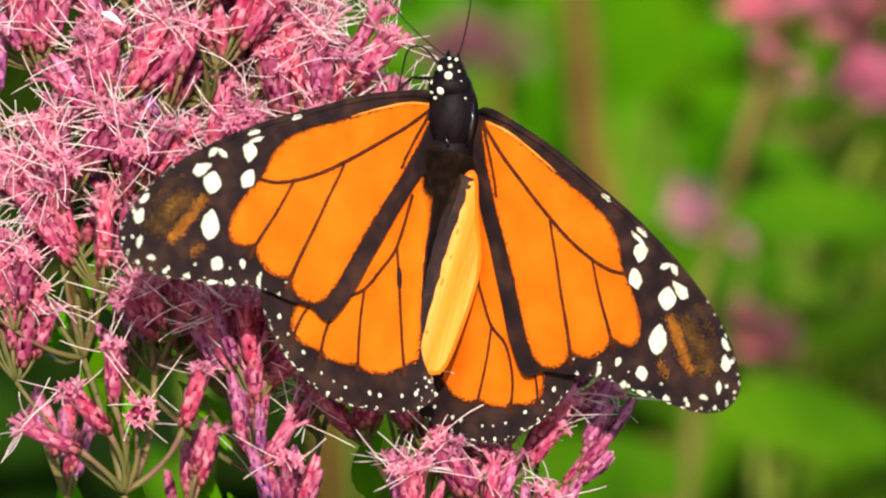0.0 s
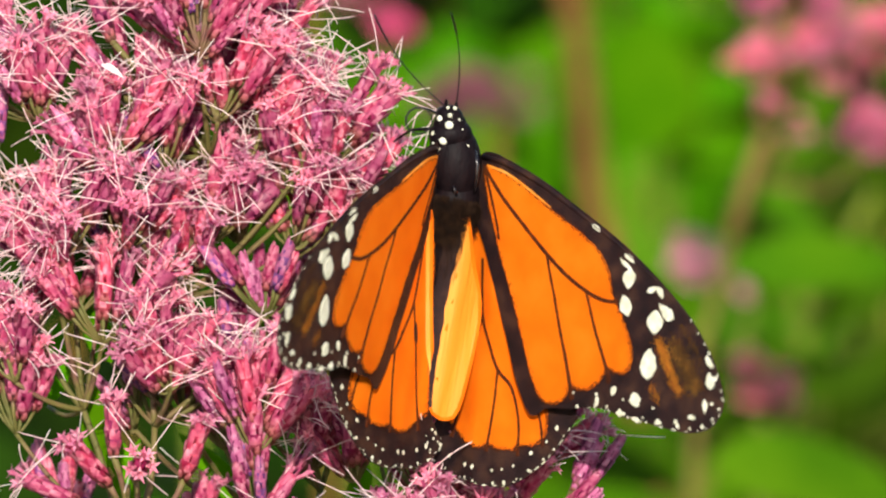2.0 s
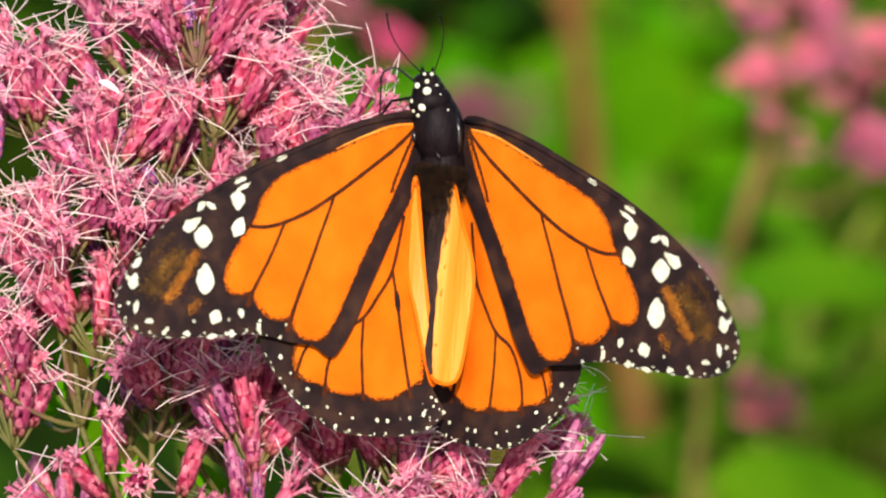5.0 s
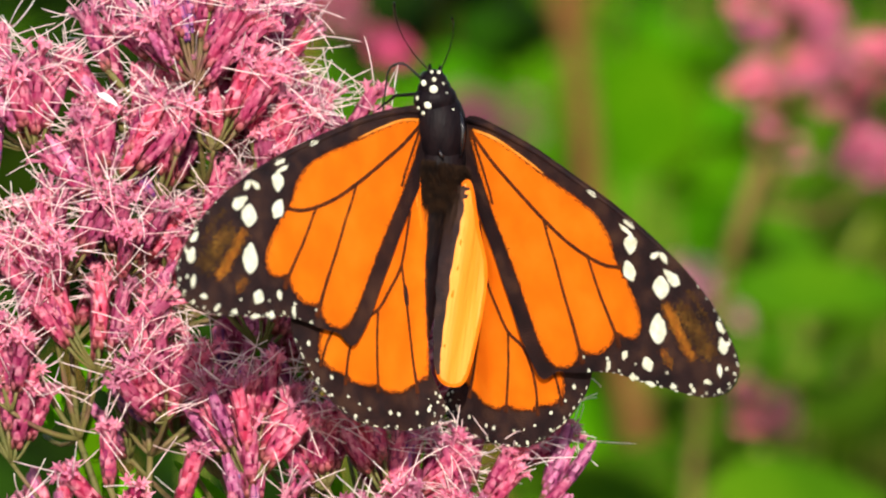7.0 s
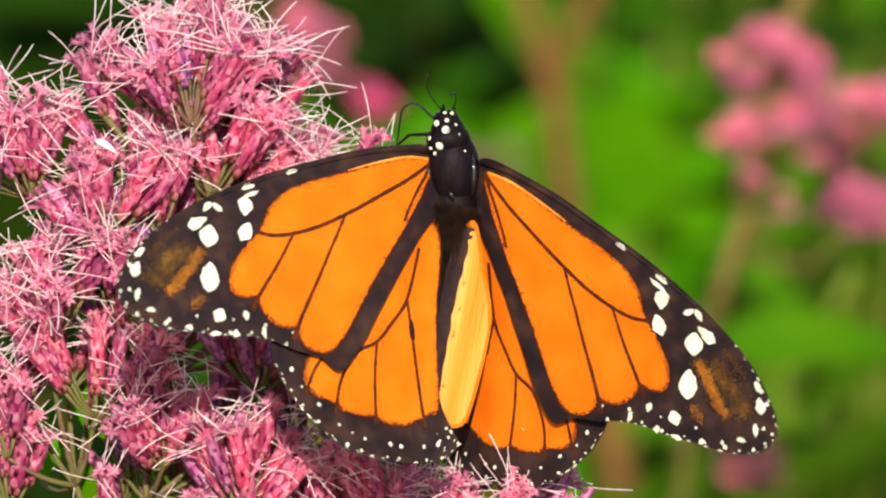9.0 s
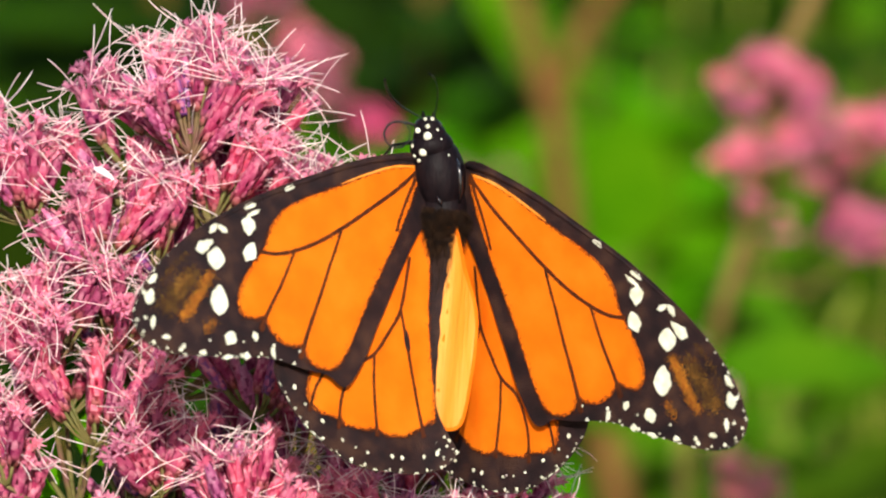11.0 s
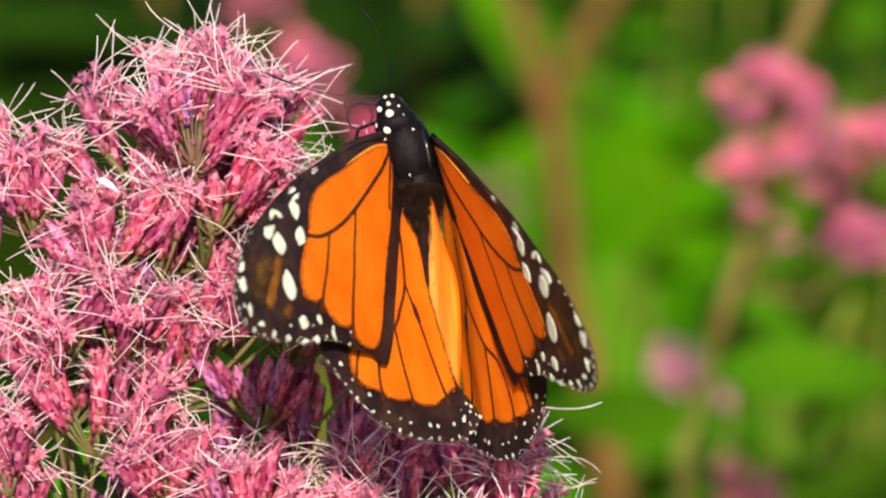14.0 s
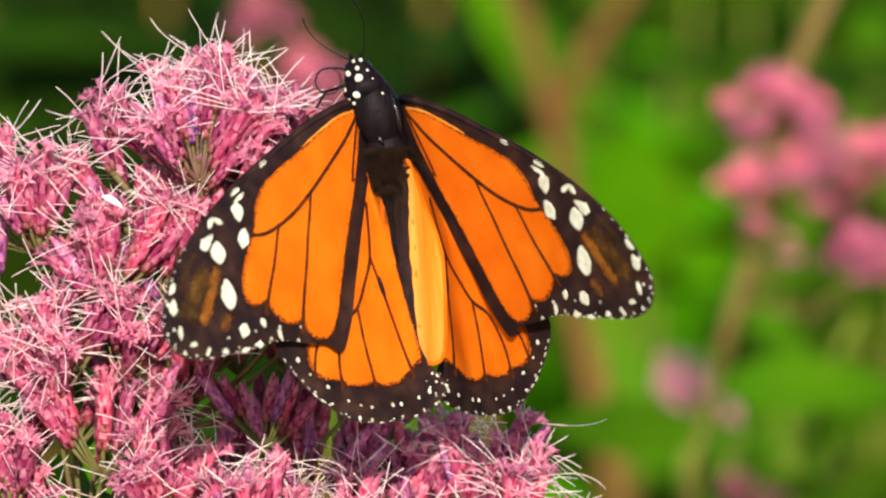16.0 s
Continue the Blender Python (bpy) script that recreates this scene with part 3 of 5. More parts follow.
def plants_behind():
    far_plant("blurred pink joe-pye weed with several open flower tufts", 1.50, (0.10, 0.72, 0),
              [(44.4, 31.4, 10.5), (39.6, 28.4, 6.5), (38.3, 20.3, 7), (41.4, 21.3, 7), (47.1, 25.2, 9), (49.9, 18.9, 7), (40.0, 14.6, 4), (44.2, 11.8, 4.5), (55.7, 24.0, 10), (54.2, 11.0, 9)],
              [([(24, -150), (29, -60), (33.0, -14.2), (36.0, -2.2)], 1.2), ([(36.0, -2.2), (38.0, 4.6), (40.7, 12.5), (44, 26)], 2.3), ([(39.7, 13), (47, 20), (53, 25)], 1.0), ([(39.0, 8), (43, 9), (44.2, 11)], 0.7), ([(39.5, 5), (48, 4), (54, 9)], 0.7), ([(44, 26), (45, 33.9), (49.2, 42.5), (53, 52)], 2.6)],
              [((36, -6), (0.9, 0.1, 0.1), 0.05, 0.016), ((35, -12), (-0.8, 0.3, 0.1), 0.05, 0.016), ((33, -30), (0.9, 0.1, -0.1), 0.06, 0.02), ((32, -40), (-0.8, 0.3, 0.1), 0.06, 0.02)], stem_mat=M_TANSTEM, seed=3)
    far_plant("blurred pink joe-pye weed bloom half hidden by the flower cluster", 1.95, (-0.06, 1.1, 0),
              [(-14.8, 31.0, 10), (-15.2, 33.5, 9), (-21.2, 40.8, 9)],
              [([(-14, -120), (-15, -5), (-18, 20), (-17, 31)], 2.0), ([(-18, 18), (-24, 39)], 1.6)], seed=4)
    far_plant("small magenta joe-pye weed bloom on a thin stalk", 1.9, (-0.03, 1.05, 0),
              [(-6.4, 25.4, 5.8), (-5.9, 24.7, 4.8)], [([(-10, -120), (-11, -20), (-10, 10), (-7.6, 23)], 1.8)], colour="magenta", stem_mat=M_GREENSTEM, seed=14)
    far_plant("faded mauve joe-pye weed bloom on a slim stalk", 2.3, (0.03, 1.5, 0),
              [(5.0, 15.2, 14), (0.8, 14.2, 11), (8.2, 15.6, 11), (3.1, 16.5, 10)],
              [([(7, -100), (6.8, 0), (6.4, 14)], 2.4)], colour="mauve", seed=5)
    far_plant("young joe-pye weed with small pale pink flower tufts", 1.65, (0.07, 0.85, 0),
              [(31.4, -4.9, 7), (31.0, -6.9, 6), (37.6, -8.9, 3.5)],
              [([(29, -130), (31, -40), (32.5, -7)], 2.0), ([(31, -40), (37, -18), (39, -9)], 1.5)],
              [((31, -22), (0.7, -0.2, 0.2), 0.055, 0.018), ((30.5, -32), (-0.7, -0.2, 0.2), 0.055, 0.018)], colour="pale", stem_mat=M_GREENSTEM, seed=6)
    far_plant("small rose-pink joe-pye weed bloom", 1.6, (0.09, 0.83, 0),
              [(40.4, -20.2, 7.5), (39.0, -20.8, 5.5), (41.6, -20.9, 5.5)],
              [([(37, -140), (39, -60), (40.2, -25)], 2.0)], stem_mat=M_GREENSTEM, seed=8)
    far_plant("bare reddish brown forked stem of joe-pye weed", 2.35, (0.04, 1.55, 0), [],
              [([(29, -140), (26.4, -31.4), (23.6, -18.2), (21.5, -7.8), (18.8, 3), (17.4, 18.6), (16.5, 26), (14.3, 33), (11.5, 42.5), (9, 52)], 6.2),
               ([(16.3, 27), (19.7, 36.5), (24.2, 42.5), (30, 52)], 4.5)], stem_mat=M_REDSTEM, seed=9)
    far_plant("pale green leaning stalk with long leaves", 1.7, (0.12, 0.9, 0), [],
              [([(38, -130), (42, -36), (45.4, -14.2), (49.7, -4.2), (54, 4)], 1.8), ([(43, -30), (48, -22), (53, -18)], 1.2), ([(42, -40), (47, -26), (49, -15)], 1.3)],
              [((45, -14), (0.8, 0.2, 0.5), 0.045, 0.012), ((49, -5), (-0.5, 0.0, 0.6), 0.04, 0.011), ((43, -30), (-0.9, 0.0, 0.3), 0.05, 0.014), ((51, -19), (0.8, 0.0, 0.3), 0.04, 0.012)], stem_mat=M_GREENSTEM, seed=10)


plants_behind()


def leafy_weeds():
    """Leafy stems behind the bloom; some broad leaves have sunlight in their colour."""
    rng = random.Random(21)
    # top (mm right, mm up at the bloom's distance), metres from the watcher
    for (a, b, d) in ((24.2, 8.3, 2.4), (29, 8, 2.45), (4, 18.5, 2.65), (8.5, 19.5, 2.6), (12, 18, 2.7), (27, 19, 2.6), (4, -5, 2.5), (16, -2, 2.9), (44, 6, 2.5), (52, -2, 2.9), (37, -16, 2.8), (57, 36, 3.0), (34, 44, 3.2),
                      (29, -28, 2.8), (16, -22, 2.8), (-31.5, -24.5, 1.9), (-14, 10, 2.8), (61, 14, 2.7), (22, 40, 2.9), (31, 37, 3.0), (41, 42, 2.9), (49, 45, 3.1), (56, 2, 2.6)):
        p = spot(a, b, d)
        foot = Vector((p.x, p.y + 0.05, 0))
        plant = thing("leafy_weed", "green leafy meadow weed with broad sunlit leaves", "plant", "leafy weeds behind the bloom", m=Matrix.Translation(foot))
        inv = plant.matrix_basis.inverted()
        bm = bmesh.new()
        tube(bm, [inv @ q for q in bent(foot, p, (rng.uniform(-0.02, 0.02), 0.01, 0), 8)], [0.004 - 0.0025 * i / 8 for i in range(9)], 7)
        part("stem", bm, M_GREENSTEM, plant)
        if d in (2.6, 2.65, 2.7) and b > 15:
            # a bushy top, its leaves in the sunlit green
            for k in range(16):
                bm = bmesh.new()
                s = (-1) ** k
                leaf(bm, inv @ p.lerp(foot, 0.007 * k), (s * rng.uniform(0.3, 1.0), rng.uniform(-0.5, 0.1), rng.uniform(0.0, 0.7)), (rng.uniform(-0.3, 0.3), -0.85, 0.6),
                     rng.uniform(0.035, 0.06), rng.uniform(0.018, 0.03), 0.25, 0.2, 7, 0.04)
                part("leaf", bm, M_SUNLIT, plant)
            continue
        for k in range(12):
            bm = bmesh.new()
            q = p.lerp(foot, 0.045 * k * rng.uniform(0.8, 1.2))
            s = (-1) ** k
            way = (s * rng.uniform(0.2, 1.0), rng.uniform(-0.6, 0.2), rng.uniform(0.1, 0.9)) if k else (rng.uniform(-0.3, 0.3), -0.2, 1.0)
            size = 0.35 if a < -20 else 0.5 if a > 30 or (k == 0 and a > 0) else 1.0
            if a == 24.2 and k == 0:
                # one broad oval leaf, its full sun put into a lighter green
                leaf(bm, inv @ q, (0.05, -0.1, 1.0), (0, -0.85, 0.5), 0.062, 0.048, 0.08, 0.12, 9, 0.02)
                part("leaf", bm, M_SUNLIT, plant, "broad oval leaf in a lighter sunlit green")
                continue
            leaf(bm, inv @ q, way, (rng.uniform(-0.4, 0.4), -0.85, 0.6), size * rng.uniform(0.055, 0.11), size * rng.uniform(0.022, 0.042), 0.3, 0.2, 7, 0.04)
            # sunlit-coloured copies alternate with the plain leaf green
            part("leaf", bm, M_SUNLIT if 5 < a < 36 and b > -5 and k % 2 == (a > 18) else M_LEAF, plant)


leafy_weeds()


def shade_shrubs():
    """Low shrubs added in the background; their dark leaf colour stands in for shade."""
    rng = random.Random(27)
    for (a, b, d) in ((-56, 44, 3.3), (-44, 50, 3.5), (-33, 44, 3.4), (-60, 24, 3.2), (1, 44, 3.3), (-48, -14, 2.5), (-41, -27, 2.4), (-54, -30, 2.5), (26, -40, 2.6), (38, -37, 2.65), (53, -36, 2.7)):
        p = spot(a, b, d)
        foot = Vector((p.x, p.y + 0.05, 0))
        plant = thing("shrub", "added low shrub with dense leaves coloured dark for shade", "shrub", "dark shrubs in the background", m=Matrix.Translation(foot))
        inv = plant.matrix_basis.inverted()
        bm = bmesh.new()
        tube(bm, [inv @ q for q in bent(foot, p, (rng.uniform(-0.03, 0.03), 0.01, 0), 8)], [0.008 - 0.005 * i / 8 for i in range(9)], 7)
        part("stem", bm, M_STEM, plant)
        for k in range(40):
            bm = bmesh.new()
            az = 2.4 * k
            q = p.lerp(foot, 0.0065 * k) + Vector((math.cos(az), math.sin(az), 0)) * 0.012
            leaf(bm, inv @ q, (math.cos(az), math.sin(az) - 0.3, rng.uniform(-0.2, 0.7)), (0, -0.5, 0.9), rng.uniform(0.07, 0.13), rng.uniform(0.035, 0.055), 0.3, 0.2, 6, 0.04)
            # shade as leaf colour: mid-dark on the right, near-black elsewhere
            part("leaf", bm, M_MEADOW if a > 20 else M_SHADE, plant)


shade_shrubs()


def meadow():
    """Leafy clumps rooted in the ground, dense behind the bloom and thinner all around."""
    rng = random.Random(33)
    bm = bmesh.new()
    for k in range(3600):
        near = k < 850
        y = 1.7 + 6.5 * rng.random() ** 1.2 if near else rng.uniform(-7, 18)
        x = rng.uniform(-1, 1) * (0.35 + 0.28 * y) if near else rng.uniform(-9, 9)
        if abs(x) < 0.7 and -1.6 < y < 1.65:
            continue
        if near and noise.noise(Vector((x * 3.0, y * 0.9, 8))) < -0.12:
            continue
        top = (max(0.25, 1.08 - 0.05 * y) + 0.2 * noise.noise(Vector((x * 2.2, y * 1.4, 3)))) * rng.uniform(0.75, 1.05) * (1.0 if near else 0.7)
        bend = Vector((rng.uniform(-0.06, 0.06), rng.uniform(-0.06, 0.06), 0))
        foot, tip = Vector((x, y, 0)), Vector((x, y, top)) + bend
        tube(bm, [foot, foot.lerp(tip, 0.5) + bend * 0.2, tip], [0.004, 0.003, 0.0015], 4, False)
        for n in range(9):
            a = rng.uniform(0, 6.3)
            leaf(bm, foot.lerp(tip, 0.3 + 0.7 * (n + 1) / 9), (math.cos(a), math.sin(a), rng.uniform(-0.1, 0.9)), (rng.uniform(-0.3, 0.3), -0.35, 1),
                 rng.uniform(0.10, 0.22), rng.uniform(0.02, 0.06), rng.uniform(0.1, 0.5), 0.2, 4)
    ob = new("meadow_foliage", mesh_of(bm, "meadow_foliage", M_MEADOW))
    tagged(ob, "dense green meadow foliage in sun and shade", "foliage", kind="stuff")


meadow()


def grass():
    """Short grass round the weeds."""
    rng = np.random.default_rng(4)
    n = 36000
    far = rng.random(n) ** 1.5 * 9.0
    turn = rng.uniform(0, 2 * np.pi, n)
    x, y = far * np.cos(turn), 1.5 + far * np.sin(turn)
    a, h = rng.uniform(0, 2 * np.pi, n), rng.uniform(0.08, 0.30, n)
    lean, w = rng.uniform(0.05, 0.5, n) * h, rng.uniform(0.0015, 0.003, n)
    dx, dy = np.cos(a), np.sin(a)
    z0 = np.full(n, -0.03)
    pts = np.stack([
        np.stack([x - dy * w, y + dx * w, z0], 1), np.stack([x + dy * w, y - dx * w, z0], 1),
        np.stack([x + dx * lean * 0.3 - dy * w * 0.8, y + dy * lean * 0.3 + dx * w * 0.8, h * 0.6], 1), np.stack([x + dx * lean * 0.3 + dy * w * 0.8, y + dy * lean * 0.3 - dx * w * 0.8, h * 0.6], 1),
        np.stack([x + dx * lean, y + dy * lean, h], 1)], 1).reshape(-1, 3)
    base = np.arange(n) * 5
    faces = [f for b in base.tolist() for f in ((b, b + 1, b + 3, b + 2), (b + 2, b + 3, b + 4))]
    me = bpy.data.meshes.new("meadow_grass")
    me.from_pydata(pts.tolist(), [], faces)
    me.materials.append(M_GRASS)
    tagged(new("meadow_grass", me), "short green and yellowing meadow grass", "grass", kind="stuff")


grass()


# ---------------------------------------------------------------- butterfly (mm: outwards along the wing, towards the head)
FORE_OUTLINE = [(0.0, 1.0), (2.3, 1.4), (4.8, 0.9), (8.9, -0.2), (13.3, -1.7), (17.7, -3.6), (22.1, -5.5), (26.4, -7.5), (30.8, -9.9), (35.2, -12.6),
                (39.6, -15.9), (42.8, -19.1), (45.0, -22.3), (46.2, -25.0), (45.8, -27.0), (44.2, -28.7), (41.2, -29.6), (38.4, -29.6), (35.9, -29.4), (33.0, -29.1),
                (29.9, -28.9), (26.8, -28.4), (23.6, -28.5), (20.8, -29.0), (18.4, -29.2), (16.6, -29.4), (14.9, -30.5), (13.6, -30.3), (12.2, -28.6), (10.4, -25.6), (8.6, -21.9), (6.2, -17.3), (4.2, -13.6), (2.2, -10.2), (-1.4, -5.4), (-1.6, -2.0)]
FORE_FIELD = [(1.5, -0.3), (5.6, -1.1), (10.5, -3.1), (15.2, -5.2), (19.6, -7.1), (23.1, -9.1), (25.2, -11.6), (26.3, -14.5), (28.3, -17.1), (29.9, -19.7), (30.4, -22.2), (29.4, -23.7), (27.6, -23.6), (26.5, -23.2),
              (25.3, -25.2), (23.3, -26.4), (21.4, -26.4), (20.5, -25.9), (19.9, -27.7), (18.2, -28.7), (16.5, -28.7), (15.2, -28.0), (13.6, -25.7), (11.5, -21.6), (9.5, -17.6), (7.5, -14.1), (5.4, -10.4), (3.4, -6.6), (1.9, -3.4), (1.1, -1.2)]
# veins: points, half widths at the start and the end
FORE_VEINS = [([(1.0, -0.5), (4.8, -3.7), (8.3, -6.2), (11.8, -8.7), (14.2, -10.3), (18.0, -12.6), (21.6, -14.2), (24.5, -15.0), (27.0, -15.0)], 0.26, 0.24),
              ([(14.2, -10.3), (16.0, -14.8), (18.0, -19.8), (20.2, -25.2), (21.0, -27.8)], 0.18, 0.36),
              ([(21.6, -14.2), (23.4, -18.0), (25.1, -21.1), (26.3, -23.3), (27.0, -25.0)], 0.18, 0.34),
              ([(1.2, -0.6), (2.4, -3.0), (3.9, -5.8), (5.4, -9.4)], 0.22, 0.16)]
HIND_FIELD = [(19.2, -29.0), (19.7, -31.0), (19.4, -32.8), (17.6, -33.9), (14.4, -34.4), (13.6, -34.9), (10.4, -35.3), (8.2, -34.9), (6.4, -35.6), (3.4, -35.3), (1.4, -34.2), (-0.2, -33.4), (-1.8, -32.6), (-1.6, -28.5), (-1.2, -24.0),
              (-1.0, -19.0), (-1.2, -13.0), (-0.8, -8.0), (2.2, -4.6), (4.4, -6.2), (8.2, -11.4), (12.2, -17.6), (16.0, -24.0)]
HIND_VEINS = [([(2.2, -12.0), (3.8, -19.0), (6.0, -22.4), (8.5, -25.4), (11.4, -27.1), (13.2, -29.6), (14.2, -32.2), (14.5, -35.6)], 0.24, 0.24),
              ([(8.5, -25.4), (8.6, -29.8), (8.0, -35.8)], 0.19, 0.27),
              ([(3.8, -19.0), (2.7, -24.5), (1.3, -30.5), (0.2, -35.0)], 0.20, 0.28),
              ([(16.6, -28.2), (18.4, -31.0), (19.3, -33.8)], 0.18, 0.26)]
# place, half width, half length, slant, where it is widest along its length
FORE_SPOTS = [(28.6, -12.0, 1.2, 1.4, 0, 0.32), (28.4, -15.3, 1.1, 1.5, 24, 0.55), (34.0, -13.1, 0.5, 0.9, 35, 0.35), (32.6, -12.9, 0.45, 0.95, -65, 0.6), (35.3, -15.4, 0.8, 1.7, 58, 0.6),
              (33.6, -16.8, 1.5, 1.7, 4, 0.5), (28.3, -9.4, 0.4, 1.1, 66, 0.55), (27.9, -10.3, 0.26, 1.5, 60, 0.5), (22.2, -6.2, 0.3, 1.1, 65, 0.6), (33.2, -22.0, 1.5, 2.15, 0, 0.58)]
EDGE_SPOTS = [(43.1, -20.6, 0.42, 1.05, 40, 0.6), (43.6, -22.9, 0.8, 1.15, 15, 0.6), (43.2, -26.0, 0.42, 0.9, 10, 0.45), (31.6, -26.6, 0.95, 1.05, 20, 0.5), (27.9, -25.9, 0.5, 0.7, -10, 0.45),
              (32.1, -29.0, 0.33, 0.9, 80, 0.5), (29.2, -28.5, 0.48, 0.55, 0, 0.4), (25.2, -27.6, 0.36, 0.85, -15, 0.5), (41.3, -27.6, 0.35, 0.6, 70, 0.5), (35.9, -28.8, 0.3, 0.55, 60, 0.5), (38.7, -28.5, 0.3, 0.35, 20, 0.5)]
# brownish dust of scales near the tip: line, spread, number, amber or brown
TIP_DUST = [([(34.6, -18.9), (36.3, -21.7), (38.8, -24.9)], 0.42, 1500, True), ([(37.0, -18.9), (39.2, -21.5), (41.3, -24.3)], 0.85, 1400, False),
            ([(34.0, -24.6), (35.4, -26.2)], 0.4, 110, True), ([(37.6, -16.6), (40.0, -18.4), (42.2, -21.4)], 0.3, 120, False)]
HIND_OUTER = [(-5.6, -36.6), (-3.0, -38.8), (2.0, -39.9), (7.8, -40.2), (12.5, -39.8), (16.5, -38.2), (19.8, -36.0), (22.5, -33.6), (24.6, -30.6), (25.0, -28.0), (22.0, -24.0), (15.0, -16.0), (8.0, -7.5), (2.5, -2.4)]
# the inner folds of the hindwings, which lie along the abdomen (mm: right, towards the head)
FOLD_RIGHT = [(1.7, -7.5), (3.1, -7.2), (4.7, -12.4), (6.5, -17.6), (6.8, -22.4), (6.6, -27.0), (6.2, -31.0), (5.4, -32.6), (3.8, -32.9), (2.4, -31.8), (1.7, -29.0), (1.3, -24.0), (1.0, -17.5), (0.9, -12.0)]
FOLD_LEFT = [(-3.2, -7.6), (-2.4, -7.6), (-1.4, -13.0), (-0.3, -19.2), (1.0, -25.2), (2.3, -31.2), (2.2, -33.0), (1.4, -32.6), (0.4, -29.8), (-1.2, -24.6), (-2.8, -19.4), (-3.2, -14.0)]
HINGE = 2.6


def fore_lift(u, v):
    return u, v, 1.2 * (1 - math.exp(-max(u, 0) / 6)) - 0.040 * u + 0.03 * math.sin(v * 0.9)


def fold_lift_right(x, y):
    over = max(0.0, x - 2.8)
    return x, y, 1.9 - 0.10 * max(0.0, 3.2 - x) ** 2 + 1.15 * over - 0.10 * over * over + 0.02 * (y + 8) + 0.05 * math.sin(2.2 * x + 0.2 * y)


def fold_lift_left(x, y):
    return x, y, 2.5 - 0.14 * (x + 0.6) ** 2 + 0.05 * (y + 8) - (0.2 * max(0.0, -31 - y))


def hind_lift(u, v):
    k = max(0.0, 1.0 - u) * 0.25 - 0.30 * max(0.0, u - 5.0)
    return u + 0.76 * k, v, 0.65 * k - 0.7 + 0.4 * (1 - math.exp(-max(u, 0) / 6)) + 0.06 * math.sin(u * 1.1 + v * 0.3)


def hind_lift_left(u, v):
    x, y, z = hind_lift(u, v)
    rise = 0.15 * max(0.0, u - 5.0)
    return x + rise, y, z + rise


def swollen(line, by):
    """A closed line moved outwards."""
    n = len(line)
    area = sum(line[i - 1].x * line[i].y - line[i].x * line[i - 1].y for i in range(n))
    s = by if area > 0 else -by
    out = []
    for i in range(n):
        d = (line[(i + 1) % n] - line[i - 1]).normalized()
        out.append(line[i] + Vector((d.y, -d.x)) * s)
    return out


def spot_outline(u, v, a, b, slant, belly):
    """A pointed, uneven white spot of the wing."""
    sn, c = math.sin(radians(slant)), math.cos(radians(slant))
    left, right = [], []
    for k in range(9):
        t = 0.02 + 0.96 * k / 8
        w = 0.84 * a * math.sin(math.pi / 2 * min(t / belly, (1 - t) / (1 - belly))) ** 0.8
        q = 0.9 * b * (2 * t - 1)
        left.append(Vector((u - w * c + q * sn, v - w * sn - q * c)))
        right.append(Vector((u + w * c + q * sn, v + w * sn - q * c)))
    return left + right[::-1]


def dust(bm, line, spread, number, side, lift, seed):
    """Loose coloured scales strewn along a line, thinning out to its sides."""
    rng = random.Random(seed)
    for k in range(number):
        t = rng.random() * (len(line) - 1)
        i = min(int(t), len(line) - 2)
        p = Vector(line[i]).lerp(Vector(line[i + 1]), t - i) + Vector((rng.gauss(0, spread), rng.gauss(0, spread * 0.7)))
        a, b, h = rng.uniform(0.05, 0.12), rng.uniform(0.06, 0.14), rng.uniform(0.13, 0.20)
        corners = []
        c, sn = math.cos(k), math.sin(k)
        for x, y in ((-a, 0), (0, -b), (a, 0), (0, b)):
            q = lift(p.x + x * c - y * sn, p.y + x * sn + y * c)
            corners.append(bm.verts.new(Vector((side * q[0], q[1], q[2] + h)) * MM))
        bm.faces.new(corners if side > 0 else corners[::-1])


def ellipse(u, v, a, b, slant, n=14, rough=0.07, seed=0):
    rng = random.Random(seed)
    s, c = math.sin(radians(slant)), math.cos(radians(slant))
    out = []
    for k in range(n):
        t = 2 * math.pi * k / n
        r = 1 + rng.uniform(-rough, rough)
        p, q = a * math.cos(t) * r, b * math.sin(t) * r
        out.append(Vector((u + p * c + q * s, v + p * s - q * c)))
    return out


def ribbon(line, w0, w1):
    """The outline of a thin strip along a smooth line, with half widths at its two ends."""
    n, pts = len(line), []
    for i in range(n - 1):
        p0, p1, p2, p3 = (Vector(line[min(max(i + k, 0), n - 1)]) for k in (-1, 0, 1, 2))
        for s in range(4):
            t = s / 4
            pts.append(0.5 * (2 * p1 + (p2 - p0) * t + (2 * p0 - 5 * p1 + 4 * p2 - p3) * t * t + (3 * p1 - p0 - 3 * p2 + p3) * t ** 3))
    pts.append(Vector(line[-1]))
    left, right = [], []
    for i, p in enumerate(pts):
        d = (pts[min(i + 1, len(pts) - 1)] - pts[max(i - 1, 0)]).normalized()
        w = (w0 + (w1 - w0) * (i / (len(pts) - 1)) ** 2) * (1 + 0.12 * math.sin(2.7 * i))
        left.append(p + Vector((-d.y, d.x)) * w)
        right.append(p - Vector((-d.y, d.x)) * w)
    return left + right[::-1]


def ragged(line, by, seed):
    """A closed line whose points stray a little, as the scales at a colour's edge do."""
    return [p + Vector((noise.noise(Vector((p.x * 2.3, p.y * 2.3, seed))), noise.noise(Vector((p.x * 2.3, p.y * 2.3, seed + 9))))) * by for p in line]


